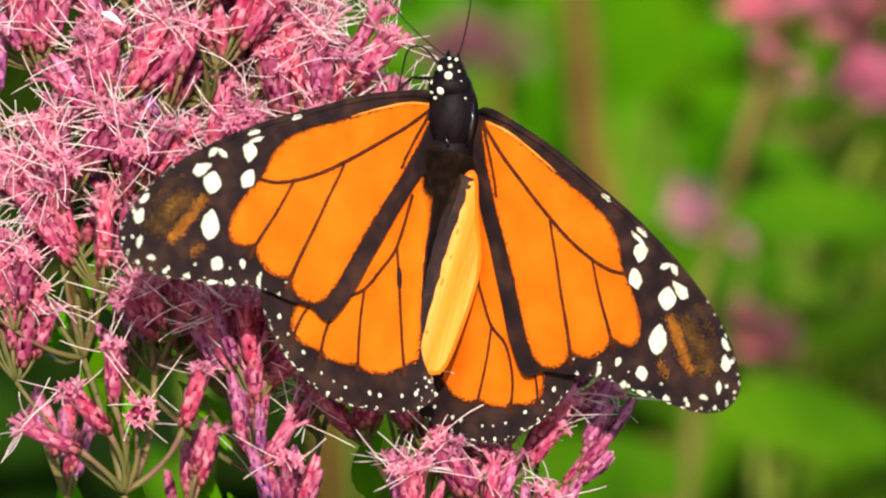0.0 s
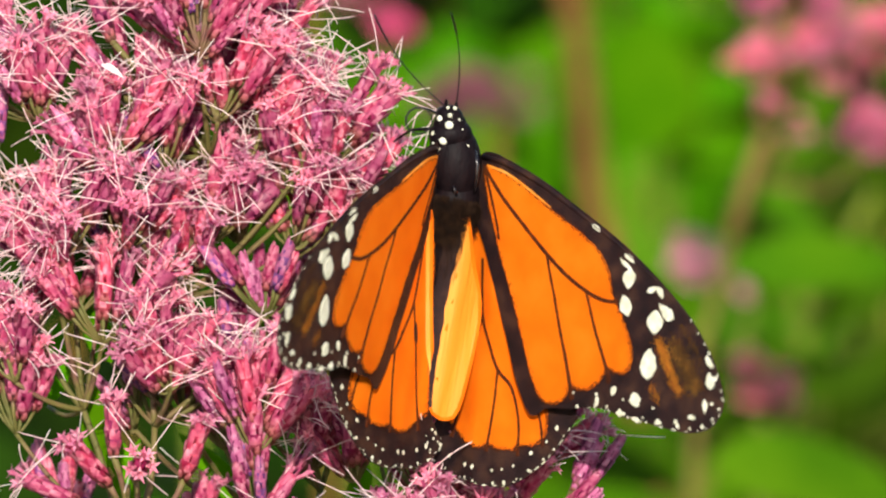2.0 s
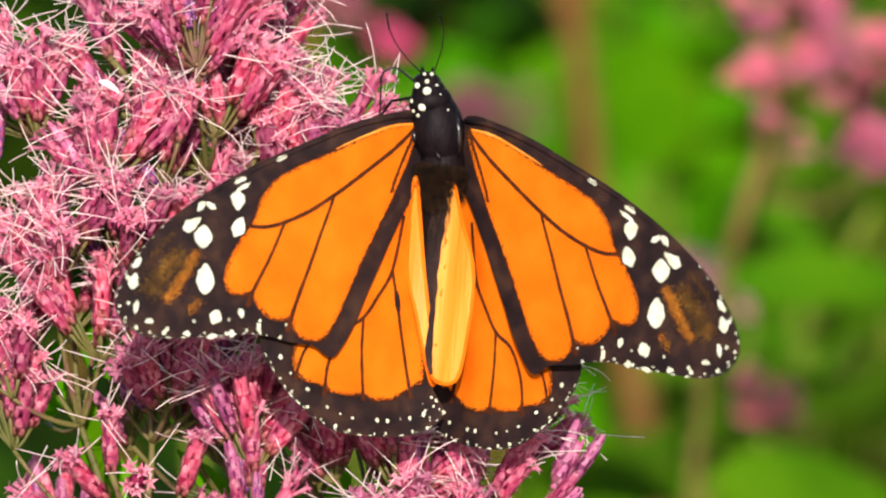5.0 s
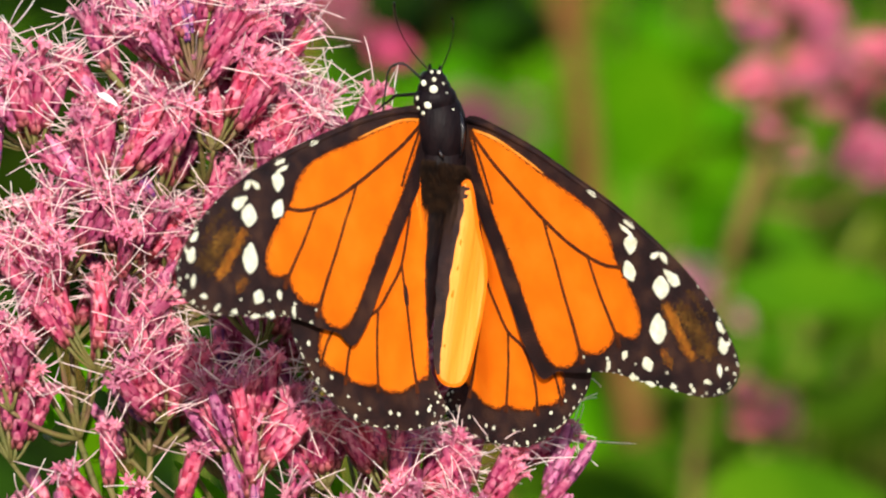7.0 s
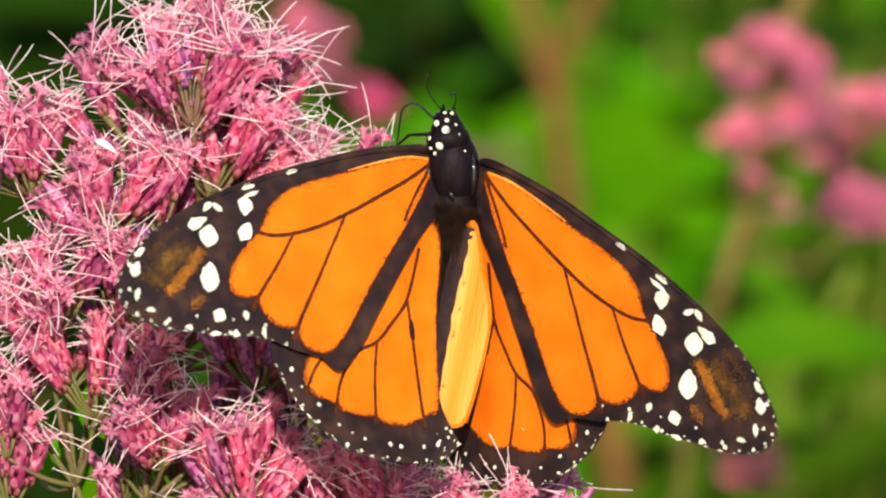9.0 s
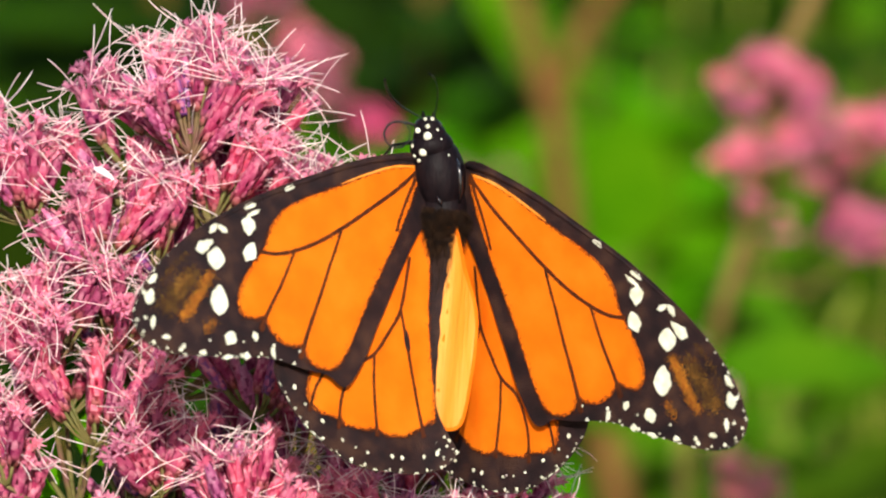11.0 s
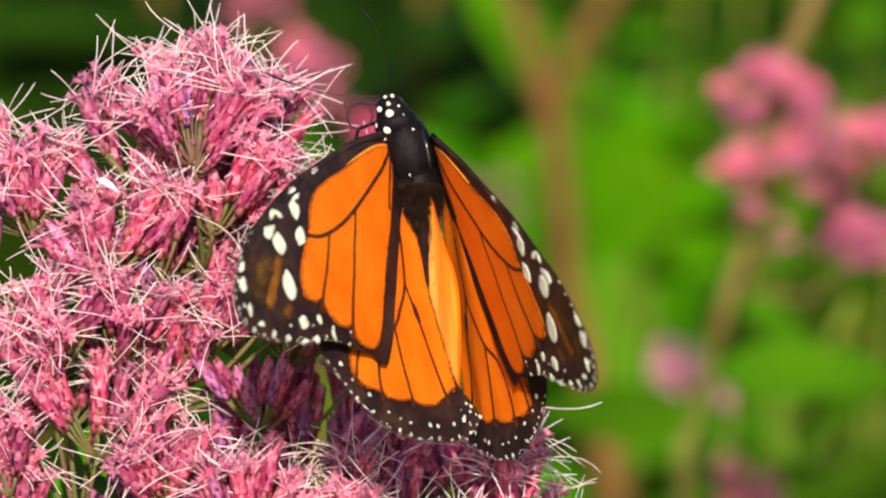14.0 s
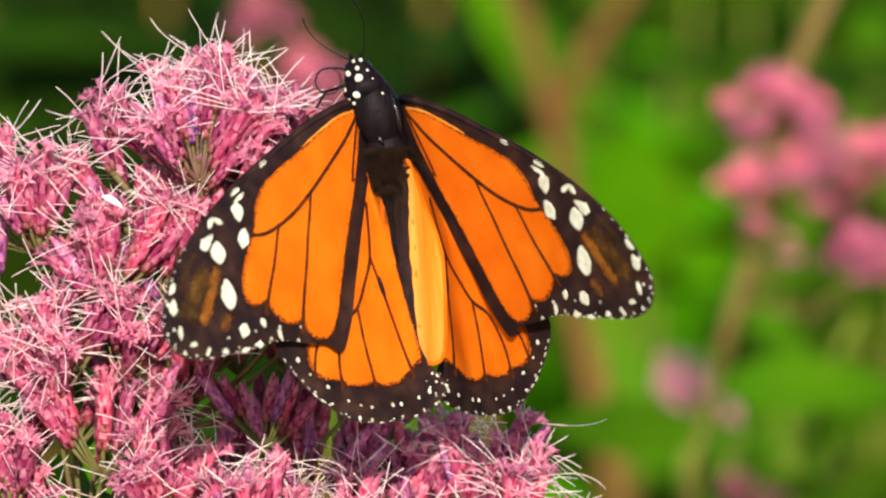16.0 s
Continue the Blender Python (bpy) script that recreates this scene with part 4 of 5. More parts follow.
def margin_spots(bm, outline, first, last, side, lift, inset, step, size, seed, longer=1.0):
    """A row of small white flecks along the outer edge; longer stretches them along it."""
    rng = random.Random(seed)
    centre = sum((Vector(p) for p in outline), Vector((0, 0))) / len(outline)
    line = [Vector(p) for p in outline[first:last]]
    walked = 0.0
    for a, b in zip(line, line[1:]):
        d = (b - a).length
        while walked < d:
            p = a.lerp(b, walked / d)
            nrm = Vector((-(b - a).y, (b - a).x)).normalized()
            if (centre - p).dot(nrm) < 0:
                nrm = -nrm
            p = p + nrm * (inset + rng.uniform(-0.15, 0.2) * min(1.0, inset * 2))
            r = size * rng.uniform(0.5, 1.3)
            slant = math.degrees(math.atan2((b - a).y, (b - a).x)) if longer > 1 else rng.uniform(0, 90)
            sheet(bm, ellipse(p.x, p.y, r * longer, r * rng.uniform(0.7, 1.2), slant, 9, 0.22, rng.random()), lift, side, 0.17, -0.10, 5.0)
            walked += step * rng.uniform(0.55, 1.45)
        walked -= d


def forewing(butterfly, side):
    bm = bmesh.new()
    sheet(bm, closed_curve(FORE_OUTLINE, 3), fore_lift, side, 0.03, 0.03)
    wing = part("forewing", bm, M_BLACK, butterfly, "orange forewing with black veins and white-spotted black edge")
    bm = bmesh.new()
    sheet(bm, ragged(closed_curve([Vector(p) for p in FORE_FIELD], 6), 0.16, 3), fore_lift, side, 0.16, 0.16, 0.9)
    part("wing_field", bm, M_ORANGE, wing, "bright orange field of the wing")
    for line, a, b in FORE_VEINS:
        bm = bmesh.new()
        sheet(bm, ribbon(line, a, b), fore_lift, side, 0.21, 0.21, 5.0)
        part("vein", bm, M_VEIN, wing, "dark brown wing vein")
    bm = bmesh.new()
    dust(bm, FORE_FIELD + FORE_FIELD[:1], 0.20, 2600, side, fore_lift, 21)
    for line, a, b in FORE_VEINS:
        dust(bm, line, 0.15, 300, side, fore_lift, len(line))
    tagged(part("scale_dust", bm, M_VEIN, wing, "loose brown scales along veins and edges"), kind="stuff")
    bm = bmesh.new()
    sheet(bm, ribbon([(1.6, -0.35), (5.6, -1.0), (10.5, -2.9), (14.0, -4.5)], 0.16, 0.05), fore_lift, side, 0.2, 0.2, 5.0)
    part("pale_stripe", bm, M_PALE, wing, "thin pale orange line behind the leading edge")
    for k, (line, spread, number, amber) in enumerate(TIP_DUST):
        bm = bmesh.new()
        dust(bm, line, spread, number, side, fore_lift, k)
        tagged(part("wing_streak", bm, M_AMBER if amber else M_BROWN, wing, "dull brown-orange dusting near the wing tip"), kind="stuff")
    for i, row in enumerate(FORE_SPOTS + EDGE_SPOTS):
        bm = bmesh.new()
        sheet(bm, ragged(spot_outline(*row), 0.22, i), fore_lift, side, 0.17, 0.17, 0.6)
        part("wing_spot", bm, M_WHITE, wing, "creamy white spot")
    bm = bmesh.new()
    margin_spots(bm, FORE_OUTLINE, 12, 24, side, fore_lift, 0.5, 3.0, 0.24, 5)
    margin_spots(bm, FORE_OUTLINE, 14, 24, side, fore_lift, 1.9, 5.0, 0.2, 6)
    margin_spots(bm, FORE_OUTLINE, 10, 24, side, fore_lift, 0.10, 1.9, 0.075, 7, 4.0)
    tagged(part("edge_fleck", bm, M_WHITE, wing, "tiny white flecks along the edge"), kind="stuff")
    bm = bmesh.new()
    line = [Vector((side * x, y, z)) * MM for x, y, z in (fore_lift(*p) for p in ((0.5, 0.7), (4.5, 0.4), (9, -0.8), (13.4, -2.3), (18, -4.3), (26, -7.9), (33, -11.7), (38, -15.2)))]
    tube(bm, line, [r * MM for r in (0.4, 0.38, 0.34, 0.3, 0.26, 0.2, 0.14, 0.06)], 8)
    part("leading_vein", bm, M_BLACK, wing, "thick black leading edge")
    return wing


def hindwing(butterfly, side):
    rim = [(-1.6, -10.0), (-1.4, -18.0), (-1.6, -25.0), (-2.2, -31.0), (-4.2, -34.2)]
    outer = HIND_OUTER
    lift = hind_lift if side > 0 else hind_lift_left
    bm = bmesh.new()
    outline = [Vector(p) for p in [(0.0, -3.0)] + rim + outer]
    sheet(bm, closed_curve(outline, 3), lift, side, 0.03, 0.03)
    wing = part("hindwing", bm, M_BLACK, butterfly, "orange hindwing with black veins and white-flecked black edge")
    bm = bmesh.new()
    sheet(bm, ragged(closed_curve([Vector(p) for p in HIND_FIELD], 6), 0.16, 5), lift, side, 0.16, 0.16, 0.9)
    part("wing_field", bm, M_ORANGE, wing, "bright orange field of the wing")
    for line, a, b in HIND_VEINS:
        bm = bmesh.new()
        sheet(bm, ribbon(line, a, b), lift, side, 0.21, 0.21, 5.0)
        part("vein", bm, M_VEIN, wing, "dark brown wing vein")
    bm = bmesh.new()
    dust(bm, HIND_FIELD + HIND_FIELD[:1], 0.20, 2600, side, lift, 21)
    for line, a, b in HIND_VEINS:
        dust(bm, line, 0.15, 300, side, lift, len(line))
    tagged(part("scale_dust", bm, M_VEIN, wing, "loose brown scales along veins and edges"), kind="stuff")
    bm = bmesh.new()
    sheet(bm, ragged(ellipse(2.9, -23.0, 0.42, 1.4, -8), 0.15, 4), lift, side, 0.26, 0.26, 0.8)
    part("scent_spot", bm, M_BLACK, wing, "oval black scent spot")
    bm = bmesh.new()
    k = len(outline) - len(outer)
    margin_spots(bm, outline, k, k + 9, side, lift, 0.35, 3.2, 0.2, 11)
    margin_spots(bm, outline, k, k + 9, side, lift, 2.1, 3.1, 0.27, 12)
    margin_spots(bm, outline, k, k + 9, side, lift, 0.08, 2.0, 0.075, 13, 5.0)
    margin_spots(bm, outline, k - 1, k + 2, side, lift, 1.0, 1.5, 0.17, 14)
    margin_spots(bm, outline, k - 1, k + 1, side, lift, 2.4, 1.7, 0.15, 15)
    tagged(part("edge_fleck", bm, M_WHITE, wing, "tiny white flecks along the edge"), kind="stuff")
    return wing


LINKS, LINK = 14, 0.90       # the tongue: links, and their length in mm


def butterfly():
    """A monarch, head towards +y and back towards +z."""
    fly = thing("butterfly", "monarch butterfly with orange black-veined wings feeding on the bloom", "butterfly")
    bm = bmesh.new()
    blob(bm, Vector((-0.7, -0.6, 0.2)) * MM, Vector((3.4, 5.2, 2.8)) * MM, 24, 16, pose(0, 0, 0, 0, 0, 16))
    blob(bm, Vector((-1.9, 2.6, 0.9)) * MM, Vector((2.8, 2.2, 2.1)) * MM, 20, 12, pose(0, 0, 0, 0, 0, 16))
    blob(bm, Vector((0.3, -5.6, -0.5)) * MM, Vector((3.1, 4.6, 2.7)) * MM, 20, 12)
    part("thorax", bm, M_BODY, fly, "glossy black thorax")
    # glossy ridges added to the shape where the thorax highlights should fall
    for line, r in ((((1.3, 1.4, 2.0), (1.95, -0.4, 2.1), (2.25, -2.4, 1.9), (2.3, -4.2, 1.5)), 0.42), (((-3.6, -0.8, 1.5), (-3.5, -2.2, 1.5), (-3.2, -3.4, 1.2)), 0.32), (((-0.6, -3.6, 2.45), (-0.2, -4.3, 2.3), (0.1, -4.9, 2.15)), 0.35)):
        bm = bmesh.new()
        n = len(line) - 1
        tube(bm, [Vector(p) * MM for p in line], [r * MM * (0.35 + 0.65 * math.sin(math.pi * i / n)) for i in range(n + 1)], 10)
        part("highlight_ridge", bm, M_GLOSS, fly, "glossy black ridge added to catch the highlight")
    bm = bmesh.new()
    pts = [(0.0, -4.0, -0.2), (0.0, -7.0, -0.3), (0.1, -11, -0.9), (0.3, -15, -1.3), (0.6, -19, -1.7), (1.0, -23, -2.0), (1.4, -26.5, -2.2), (1.6, -28.3, -2.3)]
    fine = [Vector(pts[i]).lerp(Vector(pts[i + 1]), s / 4) for i in range(7) for s in range(4)] + [Vector(pts[-1])]
    rad = [2.2, 2.3, 2.2, 2.0, 1.8, 1.5, 1.0, 0.25]
    rr = [(rad[i] + (rad[i + 1] - rad[i]) * s / 4) * (1.0 - 0.06 * (s == 0)) for i in range(7) for s in range(4)] + [0.2]
    tube(bm, [p * MM for p in fine], [r * MM for r in rr], 14)
    part("abdomen", bm, M_BODY, fly, "long black ringed abdomen")
    bm = bmesh.new()
    blob(bm, Vector((-2.5, 4.9, 1.2)) * MM, Vector((1.7, 1.5, 1.5)) * MM, 18, 12)
    blob(bm, Vector((-2.25, 3.9, 1.0)) * MM, Vector((2.15, 1.7, 1.75)) * MM, 18, 12, pose(0, 0, 0, 0, 0, 16))
    part("head", bm, M_BODY, fly, "black head dotted with white")
    for x in (-3.7, -1.4):
        bm = bmesh.new()
        blob(bm, Vector((x, 5.1, 1.0)) * MM, Vector((0.62, 0.85, 0.9)) * MM, 14, 10)
        part("eye", bm, M_EYE, fly, "round black eye")
    for x in (-3.2, -1.9):
        bm = bmesh.new()
        tube(bm, [Vector(p) * MM for p in ((x, 5.8, 1.6), (x - 0.1, 6.5, 1.8), (x - 0.15, 6.8, 1.9), (x - 0.2, 7.0, 1.95))], [0.34 * MM, 0.24 * MM, 0.14 * MM, 0.05 * MM], 8)
        part("palp", bm, M_BODY, fly, "short pointed black palp")
    dots = [(-2.84, 1.75, 2.68, 0.50), (-2.47, 3.75, 2.75, 0.50), (-3.7, 4.4, 2.2, 0.38), (-2.6, 5.0, 2.7, 0.28), (-3.0, 5.9, 2.3, 0.22), (-2.1, 6.0, 2.3, 0.24), (-1.4, 4.6, 2.3, 0.26),
            (-0.9, 3.4, 2.5, 0.36), (-4.1, 2.4, 1.9, 0.34), (-3.3, 0.6, 2.5, 0.22), (-3.9, 1.2, 1.8, 0.22), (0.3, 1.6, 2.3, 0.24)]
    for x, y, z, r in dots:
        bm = bmesh.new()
        blob(bm, Vector((x, y, z - 0.1)) * MM, Vector((r * 1.12, r * 1.12, 0.28)) * MM, 10, 6)
        part("head_dot", bm, M_WHITE, fly, "white dot")
    rng = random.Random(5)
    bm = bmesh.new()
    for k in range(3200):
        a, y = rng.uniform(0.05, math.pi - 0.05), -10.2 + 5.2 * rng.random()
        r = 3.2 if y > -5 else 3.1 - 0.22 * (-5 - y)
        cx = -0.9 - 0.28 * y if y > -4 else 0.1
        p = Vector((cx + r * math.cos(a), y, 0.1 + r * 0.95 * math.sin(a) - (0 if y > -5 else 0.4)))
        d = Vector((math.cos(a) * 0.9, -1.1, math.sin(a) * 0.5 + 0.1)) + Vector((rng.uniform(-1, 1), rng.uniform(-1, 1), rng.uniform(-1, 1))) * 0.45
        q = p + d.normalized() * rng.uniform(0.8, 2.0)
        tube(bm, [p * MM, q * MM], [0.04 * MM, 0.012 * MM], 3, False)
    for k in range(600):
        x, y = rng.uniform(-2.5, 3.0), -8.0 - 8.0 * (1 - math.sqrt(rng.random()))
        p = Vector((x, y, 2.35 - 0.10 * (x - 1.0) ** 2 + 0.05 * (y + 8)))
        q = p + Vector((rng.uniform(-0.25, 0.25), -1.0, rng.uniform(-0.04, 0.06))) * rng.uniform(0.8, 2.2)
        tube(bm, [p * MM, q * MM], [0.02 * MM, 0.006 * MM], 3, False)
    tagged(part("fur", bm, M_FUR, fly, "fine dark brown hair"), kind="stuff")
    folds = []
    for outline, lift in ((FOLD_RIGHT, fold_lift_right), (FOLD_LEFT, fold_lift_left)):
        line = closed_curve([Vector(p) for p in outline])
        bm = bmesh.new()
        sheet(bm, line, lift, 1, 0.03, 0.03, 0.8)
        fold = part("wing_fold", bm, M_ORANGE, fly, "curled inner fold of the hindwing along the abdomen")
        bm = bmesh.new()
        sheet(bm, ragged(swollen(line, -0.42), 0.12, 7), lift, 1, 0.10, 0.10, 0.7)
        part("wing_cell", bm, M_PALE, fold, "pale yellow-orange inner wing cell")
        if outline is FOLD_RIGHT:
            bm = bmesh.new()
            sheet(bm, ragged(ribbon([(2.0, -7.6), (1.5, -12.0), (1.35, -17.5), (1.6, -24.0), (2.0, -29.0), (2.6, -31.6)], 1.0, 0.16), 0.15, 2), lift, 1, 0.17, 0.17, 0.8)
            part("fold_edge", bm, M_BLACK, fold, "dark brown edge of the fold")
        folds.append(fold)
    # feelers
    antennae = []
    for side in (-1, 1):
        bm = bmesh.new()
        line = bent((0, 0, 0), (0, 15.5, 0), (0.9 * side, 0, -0.8), 14)
        tube(bm, [p * MM for p in line], [(0.095 - 0.002 * i if i < 11 else 0.14) * MM for i in range(15)], 6)
        antennae.append(part("antenna", bm, M_EYE, fly, "thin black antenna with a clubbed tip"))
    # the tongue, a chain of short links
    tongue = []
    for k in range(LINKS):
        bm = bmesh.new()
        r = (0.17 - 0.007 * k) * MM
        tube(bm, [Vector((0, -0.12, 0)) * MM, (0, 0, 0), Vector((0, LINK, 0)) * MM, Vector((0, LINK + 0.12, 0)) * MM], [r * 0.5, r, r, r * 0.5], 6)
        tongue.append(part("tongue_link", bm, M_EYE, fly, "thin black tongue"))
    for (a, k, b) in (((-3.2, 3.2, 0.0), (-6.8, 2.4, -0.9), (-8.2, 0.6, -7.0)), ((-2.0, -1.0, -1.5), (-7.0, -3.0, -4.0), (-9.0, -4.0, -10.0)),
                      ((0.0, 1.0, -1.5), (1.0, 2.0, -4.0), (-1.0, 3.0, -9.0)), ((0.5, -2.0, -1.5), (3.0, -4.0, -5.0), (2.0, -6.0, -11.0))):
        bm = bmesh.new()
        tube(bm, [Vector(p) * MM for p in (a, Vector(a).lerp(Vector(k), 0.5) + Vector((0, 0, 0.5)), k, Vector(k).lerp(Vector(b), 0.6), b)], [0.28 * MM, 0.25 * MM, 0.2 * MM, 0.16 * MM, 0.12 * MM], 6)
        part("leg", bm, M_BODY, fly, "thin black leg")
    return fly, antennae, tongue, folds[0], hindwing(fly, 1), hindwing(fly, -1), forewing(fly, 1), forewing(fly, -1)


FLY, ANTENNAE, TONGUE, FOLD, HIND_RIGHT, HIND_LEFT, FORE_RIGHT, FORE_LEFT = butterfly()


# ---------------------------------------------------------------- what moves
def wing_pose(side, flap, sweep, twist):
    """A wing raised by flap, swung forward by sweep and twisted, at its hinge."""
    return pose(side * HINGE * MM, 0, 0, 0, -side * flap, 0) @ pose(0, 0, 0, 0, 0, side * sweep) @ pose(0, 0, 0, twist, 0, 0)


def feeler_pose(side, across, ahead):
    """A feeler that points that many mm across and ahead."""
    up = math.sqrt(max(4.0, 15.5 ** 2 - across ** 2 - ahead ** 2))
    return Matrix.Translation(Vector((-2.6 + 0.6 * side, 6.0, 1.9)) * MM) @ Vector((across, ahead, up)).to_track_quat("Y", "Z").to_matrix().to_4x4()


def tongue_poses(coiled):
    """Each link's pose, from the tongue let down into the bloom (0) to the coil (1)."""
    p, out = Vector((-4.3, 5.0, 1.9)), []
    for k in range(LINKS):
        s = (k + 0.5) * LINK
        low = 146 + 128 * min(1.0, max(0.0, s - 2.0) / 3.6)
        turn = low + (160 + 25 * min(1.0, s / 2.2) + 345 * max(0.0, s - 2.2) / 10.0 - low) * coiled
        sink = (1 - coiled) * (0.0 if s < 3.5 else -0.45) + coiled * 0.06
        d = Vector((math.cos(radians(turn)), math.sin(radians(turn)), sink))
        tilt = math.degrees(math.atan2(sink, 1))
        out.append(pose(p.x * MM, p.y * MM, p.z * MM, 0, 0, turn - 90) @ pose(0, 0, 0, tilt, 0, 0))
        p = p + d.normalized() * LINK
    return out


def motions():
    # seconds, place in metres, turn in degrees
    BUTTERFLY_ROWS = [
        (0, 0.0014, 0.0016, 1.3070, 75.9, 16.2, -3.7),
        (0.5, 0.0009, 0.0016, 1.3072, 75.7, 14.6, -2.3),
        (1, 0.0011, 0.0014, 1.3064, 76.2, 16.9, 2.7),
        (1.5, 0.0012, 0.0018, 1.3081, 79.1, 14.2, 7.4),
        (2, 0.0017, 0.0016, 1.3076, 78.5, 11.3, 3.3),
        (2.5, 0.0011, 0.0017, 1.3078, 77.0, 8.8, -1.8),
        (3, 0.0010, 0.0018, 1.3085, 76.8, 9.5, 0.3),
        (3.5, 0.0004, 0.0019, 1.3091, 77.6, 8.0, 11.4),
        (4, -0.0013, 0.0024, 1.3112, 74.2, 3.0, 2.7),
        (6.5, 0.0018, 0.0032, 1.3150, 74.9, 6.9, -1.3),
        (7, 0.0004, 0.0033, 1.3156, 77.4, 9.9, 4.2),
        (7.5, 0.0024, 0.0033, 1.3156, 76.2, 5.9, -1.2),
        (8, 0.0028, 0.0032, 1.3155, 75.6, 7.4, -3.0),
        (8.5, 0.0042, 0.0032, 1.3156, 76.1, 9.1, -3.5),
        (9, 0.0023, 0.0033, 1.3163, 78.2, 10.9, -0.3),
        (11.5, 0.0005, 0.0040, 1.3199, 76.8, -0.0, -2.5),
        (12, -0.0001, 0.0042, 1.3206, 80.6, -7.0, -2.8),
        (12.5, -0.0013, 0.0042, 1.3207, 80.0, -5.7, 3.3),
        (13, -0.0009, 0.0043, 1.3211, 80.1, -9.1, -2.0),
        (13.5, -0.0030, 0.0047, 1.3231, 80.8, -10.8, -2.5),
        (14, -0.0038, 0.0048, 1.3235, 75.0, -3.7, -4.6),
        (14.5, -0.0054, 0.0049, 1.3241, 79.3, -7.7, -7.6),
        (15, -0.0068, 0.0055, 1.3273, 79.6, -8.5, -8.3),
        (15.5, -0.0069, 0.0059, 1.3291, 79.4, -6.9, -7.1),
        (16, -0.0085, 0.0061, 1.3302, 79.0, -3.7, 0.6),
    ]
    # seconds, flap, sweep, twist in degrees
    RIGHT_WING_ROWS = [
        (0, 38.0, 1.6, 10.4),
        (0.5, 37.2, 2.6, 7.0),
        (1, 35.7, 4.1, 1.0),
        (1.5, 52.8, 1.7, 6.4),
        (2, 52.3, 1.4, 5.0),
        (2.5, 50.3, 1.2, 7.1),
        (3, 46.4, 2.9, 3.8),
        (3.5, 50.6, 2.4, 0.7),
        (4, 42.3, 1.7, 1.2),
        (6.5, 43.9, -4.6, 10.4),
        (7, 49.9, -1.1, 13.0),
        (7.5, 46.4, -4.2, 8.5),
        (8, 44.8, -5.2, 10.2),
        (8.5, 44.9, -7.3, 11.2),
        (9, 35.2, -1.1, 14.4),
        (11.5, 43.4, -4.4, 6.5),
        (12, 59.4, -0.9, 3.9),
        (12.5, 62.0, 0.8, 5.8),
        (13, 57.9, 0.5, 3.3),
        (13.5, 54.4, -0.8, 3.9),
        (14, 68.0, -7.3, 12.6),
        (14.5, 46.1, 4.8, 1.1),
        (15, 44.4, 1.5, 4.6),
        (15.5, 46.6, -0.9, 6.2),
        (16, 57.8, 1.4, 9.6),
    ]
    LEFT_WING_ROWS = [
        (0, 37.0, -2.8, -13.9),
        (0.5, 37.8, -4.4, -10.8),
        (1, 46.8, -5.3, -3.8),
        (1.5, 48.7, -2.8, -5.5),
        (2, 63.8, 0.4, -4.0),
        (2.5, 56.3, -0.1, -5.9),
        (3, 48.9, -3.7, -4.3),
        (3.5, 47.8, -3.9, -4.9),
        (4, 31.3, -4.9, -4.3),
        (6.5, 46.5, 2.3, -7.6),
        (7, 44.0, 0.7, -10.6),
        (7.5, 56.6, 3.0, -6.0),
        (8, 53.0, 3.2, -8.7),
        (8.5, 52.8, 6.2, -9.8),
        (9, 30.1, 1.6, -19.0),
        (11.5, 47.5, 3.4, -9.4),
        (12, 63.4, 4.2, -4.5),
        (12.5, 58.3, 2.8, -6.4),
        (13, 64.5, 1.9, -3.4),
        (13.5, 58.1, 3.2, -4.9),
        (14, 65.6, 3.8, -12.4),
        (14.5, 58.8, -2.3, -2.9),
        (15, 58.3, -0.6, -5.8),
        (15.5, 57.3, 1.4, -7.2),
        (16, 52.8, -0.7, -9.1),
    ]
    # seconds, mm across, mm ahead
    LEFT_FEELER_ROWS = [(0, -12.5, 7.5), (1, -9, 8), (1.5, -10.4, 9.4), (3, -12.0, 9.2), (3.5, -7.5, 7.1), (4, -5, 6), (6.5, -6, 6), (7.5, -8.2, 9.0), (8, -12.8, 4.6), (8.5, -5.4, 3.5), (9, -3.0, 4.2),
                        (11.5, -5.4, 3.6), (12.5, -3.8, 7.0), (13, -6.3, 9.9), (13.5, -8, 10.8), (14, -14.3, 3.3), (14.5, -9.6, 9.2), (15, -3, 3.5), (16, -5.6, 5.3)]
    RIGHT_FEELER_ROWS = [(0, -2.5, 13.5), (0.5, -2.6, 12), (1, -3.2, 11), (1.5, -6.5, 7.4), (2, -3.7, 11.4), (3, -1.1, 11), (3.5, -5.5, 7.8), (4, 0, 6.2), (7.5, -1.6, 6.1), (8, -1.2, 1.6), (8.5, -1, 2.5), (9, -1.2, 1.8),
                         (11.5, -1, 6.5), (12, -3.8, 8.4), (12.5, -2.8, 9.5), (13, -2.6, 8.8), (13.5, -3, 10.2), (14, -2.5, 10), (14.5, -2.0, 9.0), (15, -1.5, 4), (16, -0.5, 7.1)]
    for feeler, side, rows in ((ANTENNAE[0], -1, LEFT_FEELER_ROWS), (ANTENNAE[1], 1, RIGHT_FEELER_ROWS)):
        walk(feeler, [(t, feeler_pose(side, a, b)) for t, a, b in rows])
    # seconds and state of the tongue: 0 let down, 1 coiled
    TONGUE_ROWS = [(0, 0), (0.5, 0), (1.0, 1), (3.6, 1), (3.95, 0), (9.2, 0), (10.8, 1), (16, 1)]
    links = [[] for _ in TONGUE]
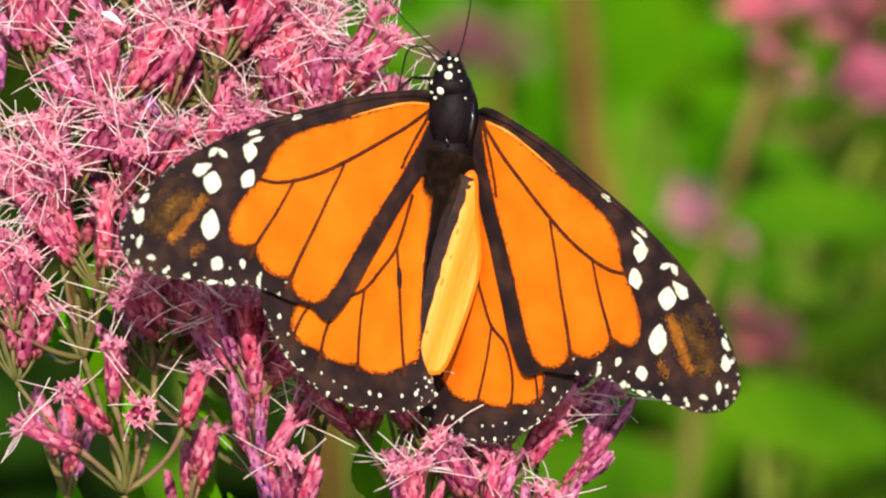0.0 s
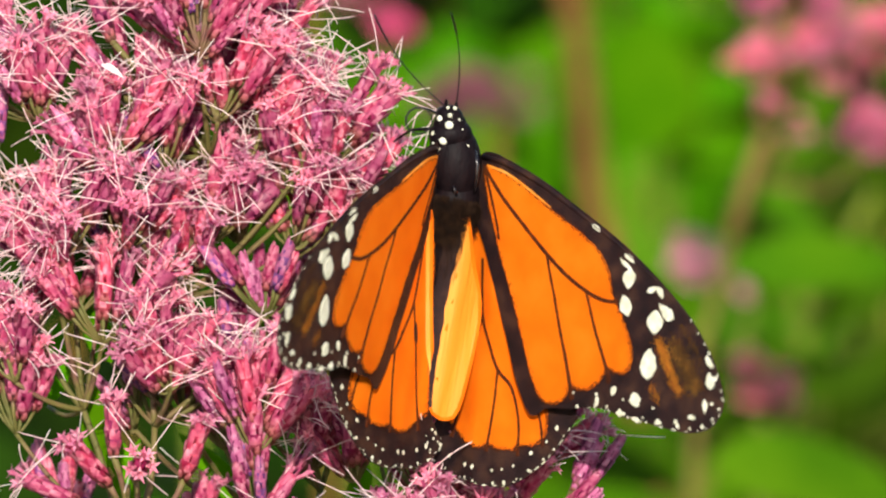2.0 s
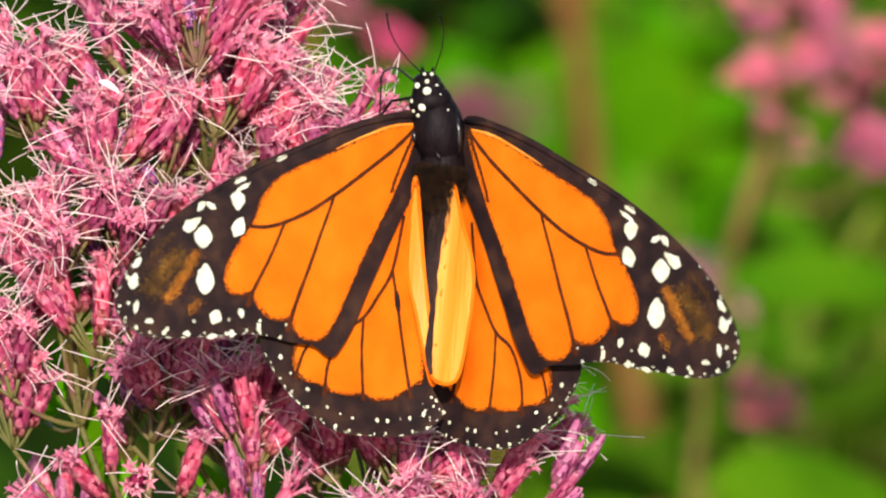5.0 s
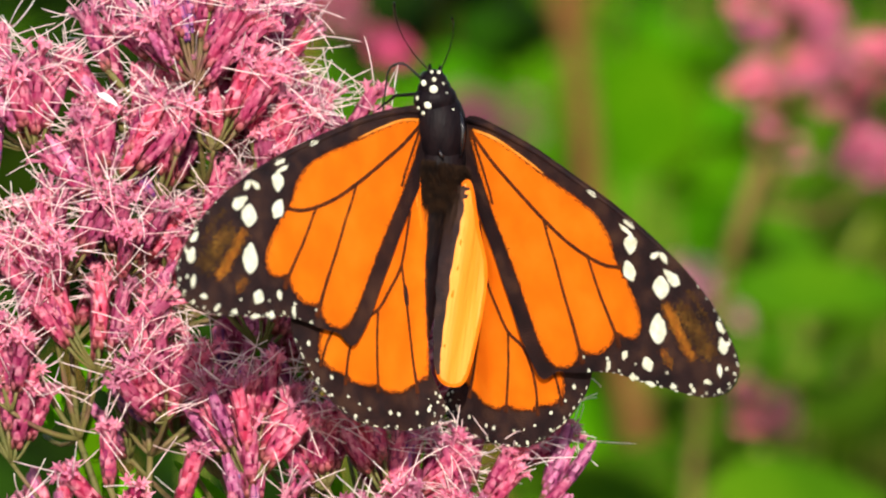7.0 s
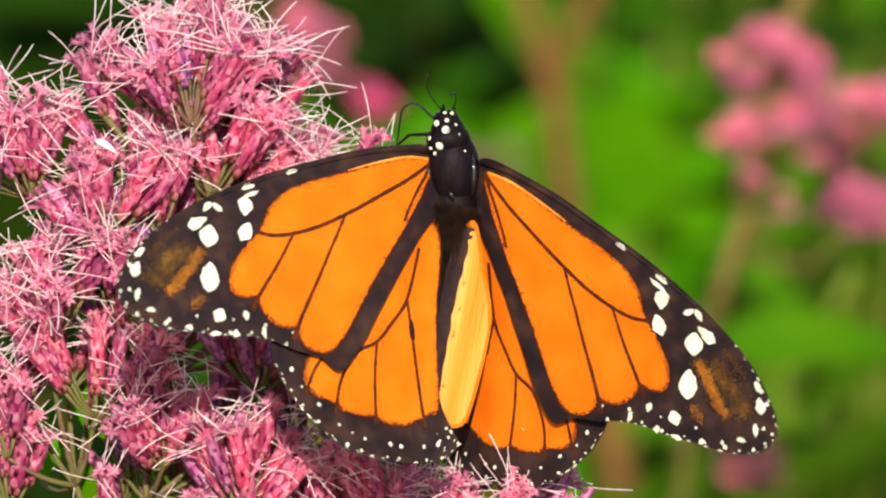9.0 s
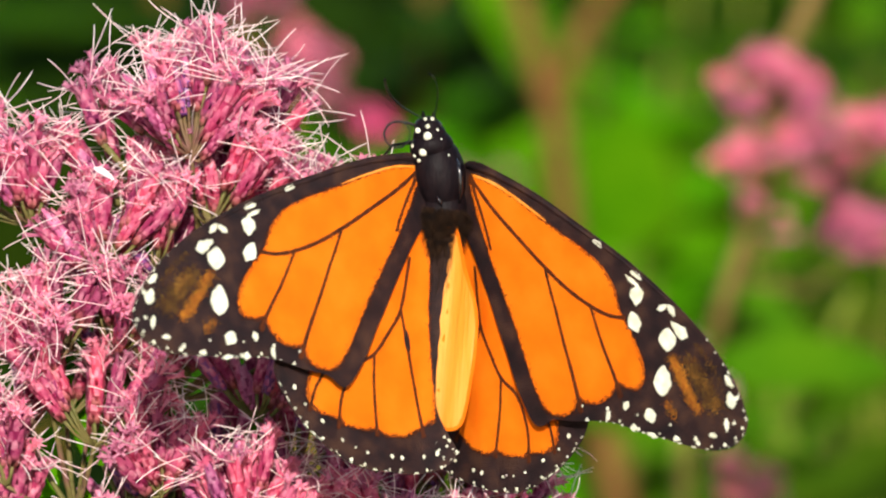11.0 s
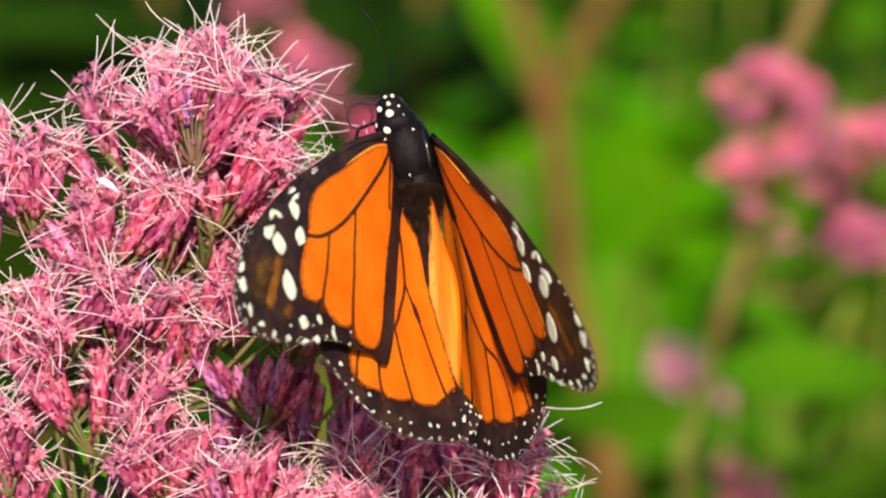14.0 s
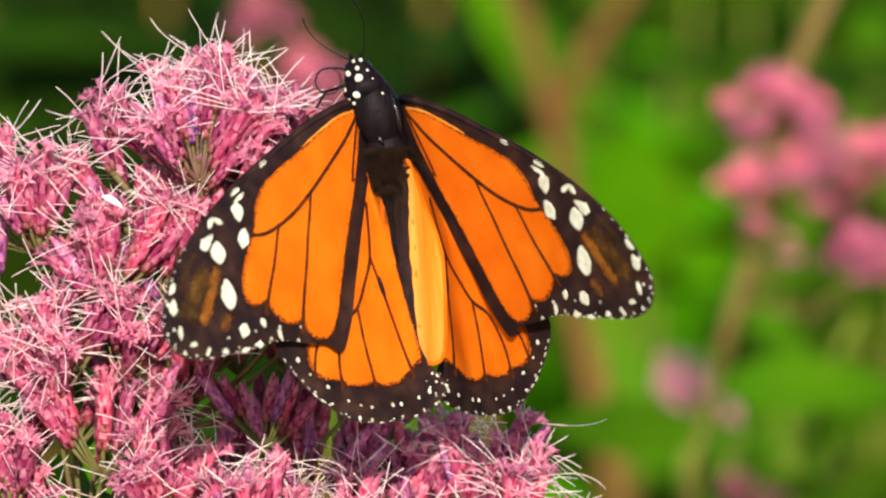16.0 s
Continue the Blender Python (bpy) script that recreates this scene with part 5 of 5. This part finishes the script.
    for (t0, c0), (t1, c1) in zip(TONGUE_ROWS, TONGUE_ROWS[1:]):
        steps = 1 if c0 == c1 else 12
        for i in range(steps):
            for rows, m in zip(links, tongue_poses(c0 + (c1 - c0) * i / steps)):
                rows.append((t0 + (t1 - t0) * i / steps, m))
    for link, rows, m in zip(TONGUE, links, tongue_poses(TONGUE_ROWS[-1][1])):
        walk(link, rows + [(16.0, m)])
    # the lower plant springs up and to the left as the wind eases: seconds, mm right, mm up
    SWAY_ROWS = [(0, 4.6, -5.0), (1, 4.3, -4.3), (2, 3.2, -3.0), (3, 2.0, -2.3), (4, 1.6, -1.7), (6.5, 0, 0), (9, 0, 0), (16, 0, 0)]
    foot = SWAYING_PLANT.matrix_basis.translation.copy()
    sway = []
    for t, a, b in SWAY_ROWS:
        up = VIEW.to_3x3() @ Vector((a, b, 0)) * MM
        sway.append((t, Matrix.Translation(foot + Vector((0, 0, up.z))) @ pose(0, 0, 0, 0, math.degrees(math.atan2(a * MM, 1.27)), 0)))
    walk(SWAYING_PLANT, sway)
    walk(FLY, [(r[0], pose(*r[1:])) for r in BUTTERFLY_ROWS])
    walk(FORE_RIGHT, [(t, wing_pose(1, a, b, c)) for t, a, b, c in RIGHT_WING_ROWS])
    walk(FORE_LEFT, [(t, wing_pose(-1, a, b, c)) for t, a, b, c in LEFT_WING_ROWS])
    # the right wing's inner fold slides over the abdomen as the wing rises
    # seconds, mm to the right
    SLIDE_ROWS = [(0, 1.4), (0.5, 1.1), (1, 0.8), (1.5, 0.0), (2, -0.9), (2.5, -0.7), (3, -0.5), (3.5, -0.9), (4, -1.0), (6.5, -0.9), (7, 1.1), (7.5, -1.5), (8, -1.2), (8.5, -1.4), (9, 0.5),
                  (11.5, -1.6), (12, -2.3), (12.5, -1.4), (13, -2.2), (13.5, -2.1), (14, -0.7), (14.5, -1.0), (15, -0.9), (15.5, -1.0), (16, 0.3)]
    fold_rows = []
    for (t, slide), (_, a, b, c) in zip(SLIDE_ROWS, RIGHT_WING_ROWS):
        turn = 0.8 * (a - 46.5 - 0.5 * max(0, a - 50))
        fold_rows.append((t, pose((3.0 + slide) * MM, 0, 1.9 * MM, 0, -turn, 0) @ pose(-3.0 * MM, 0, -1.9 * MM)))
    walk(FOLD, fold_rows)
    # the hindwings follow, a little behind
    walk(HIND_RIGHT, [(t, wing_pose(1, a + 8 - 0.5 * max(0, a - 50), b - 2.5, c + 0.5 - 0.25 * max(0, a - 50))) for t, a, b, c in RIGHT_WING_ROWS])
    walk(HIND_LEFT, [(t, wing_pose(-1, a + 2 - 0.28 * max(0, a - 32), b + 0.5, c + 1 - 0.15 * max(0, a - 32))) for t, a, b, c in LEFT_WING_ROWS])


motions()
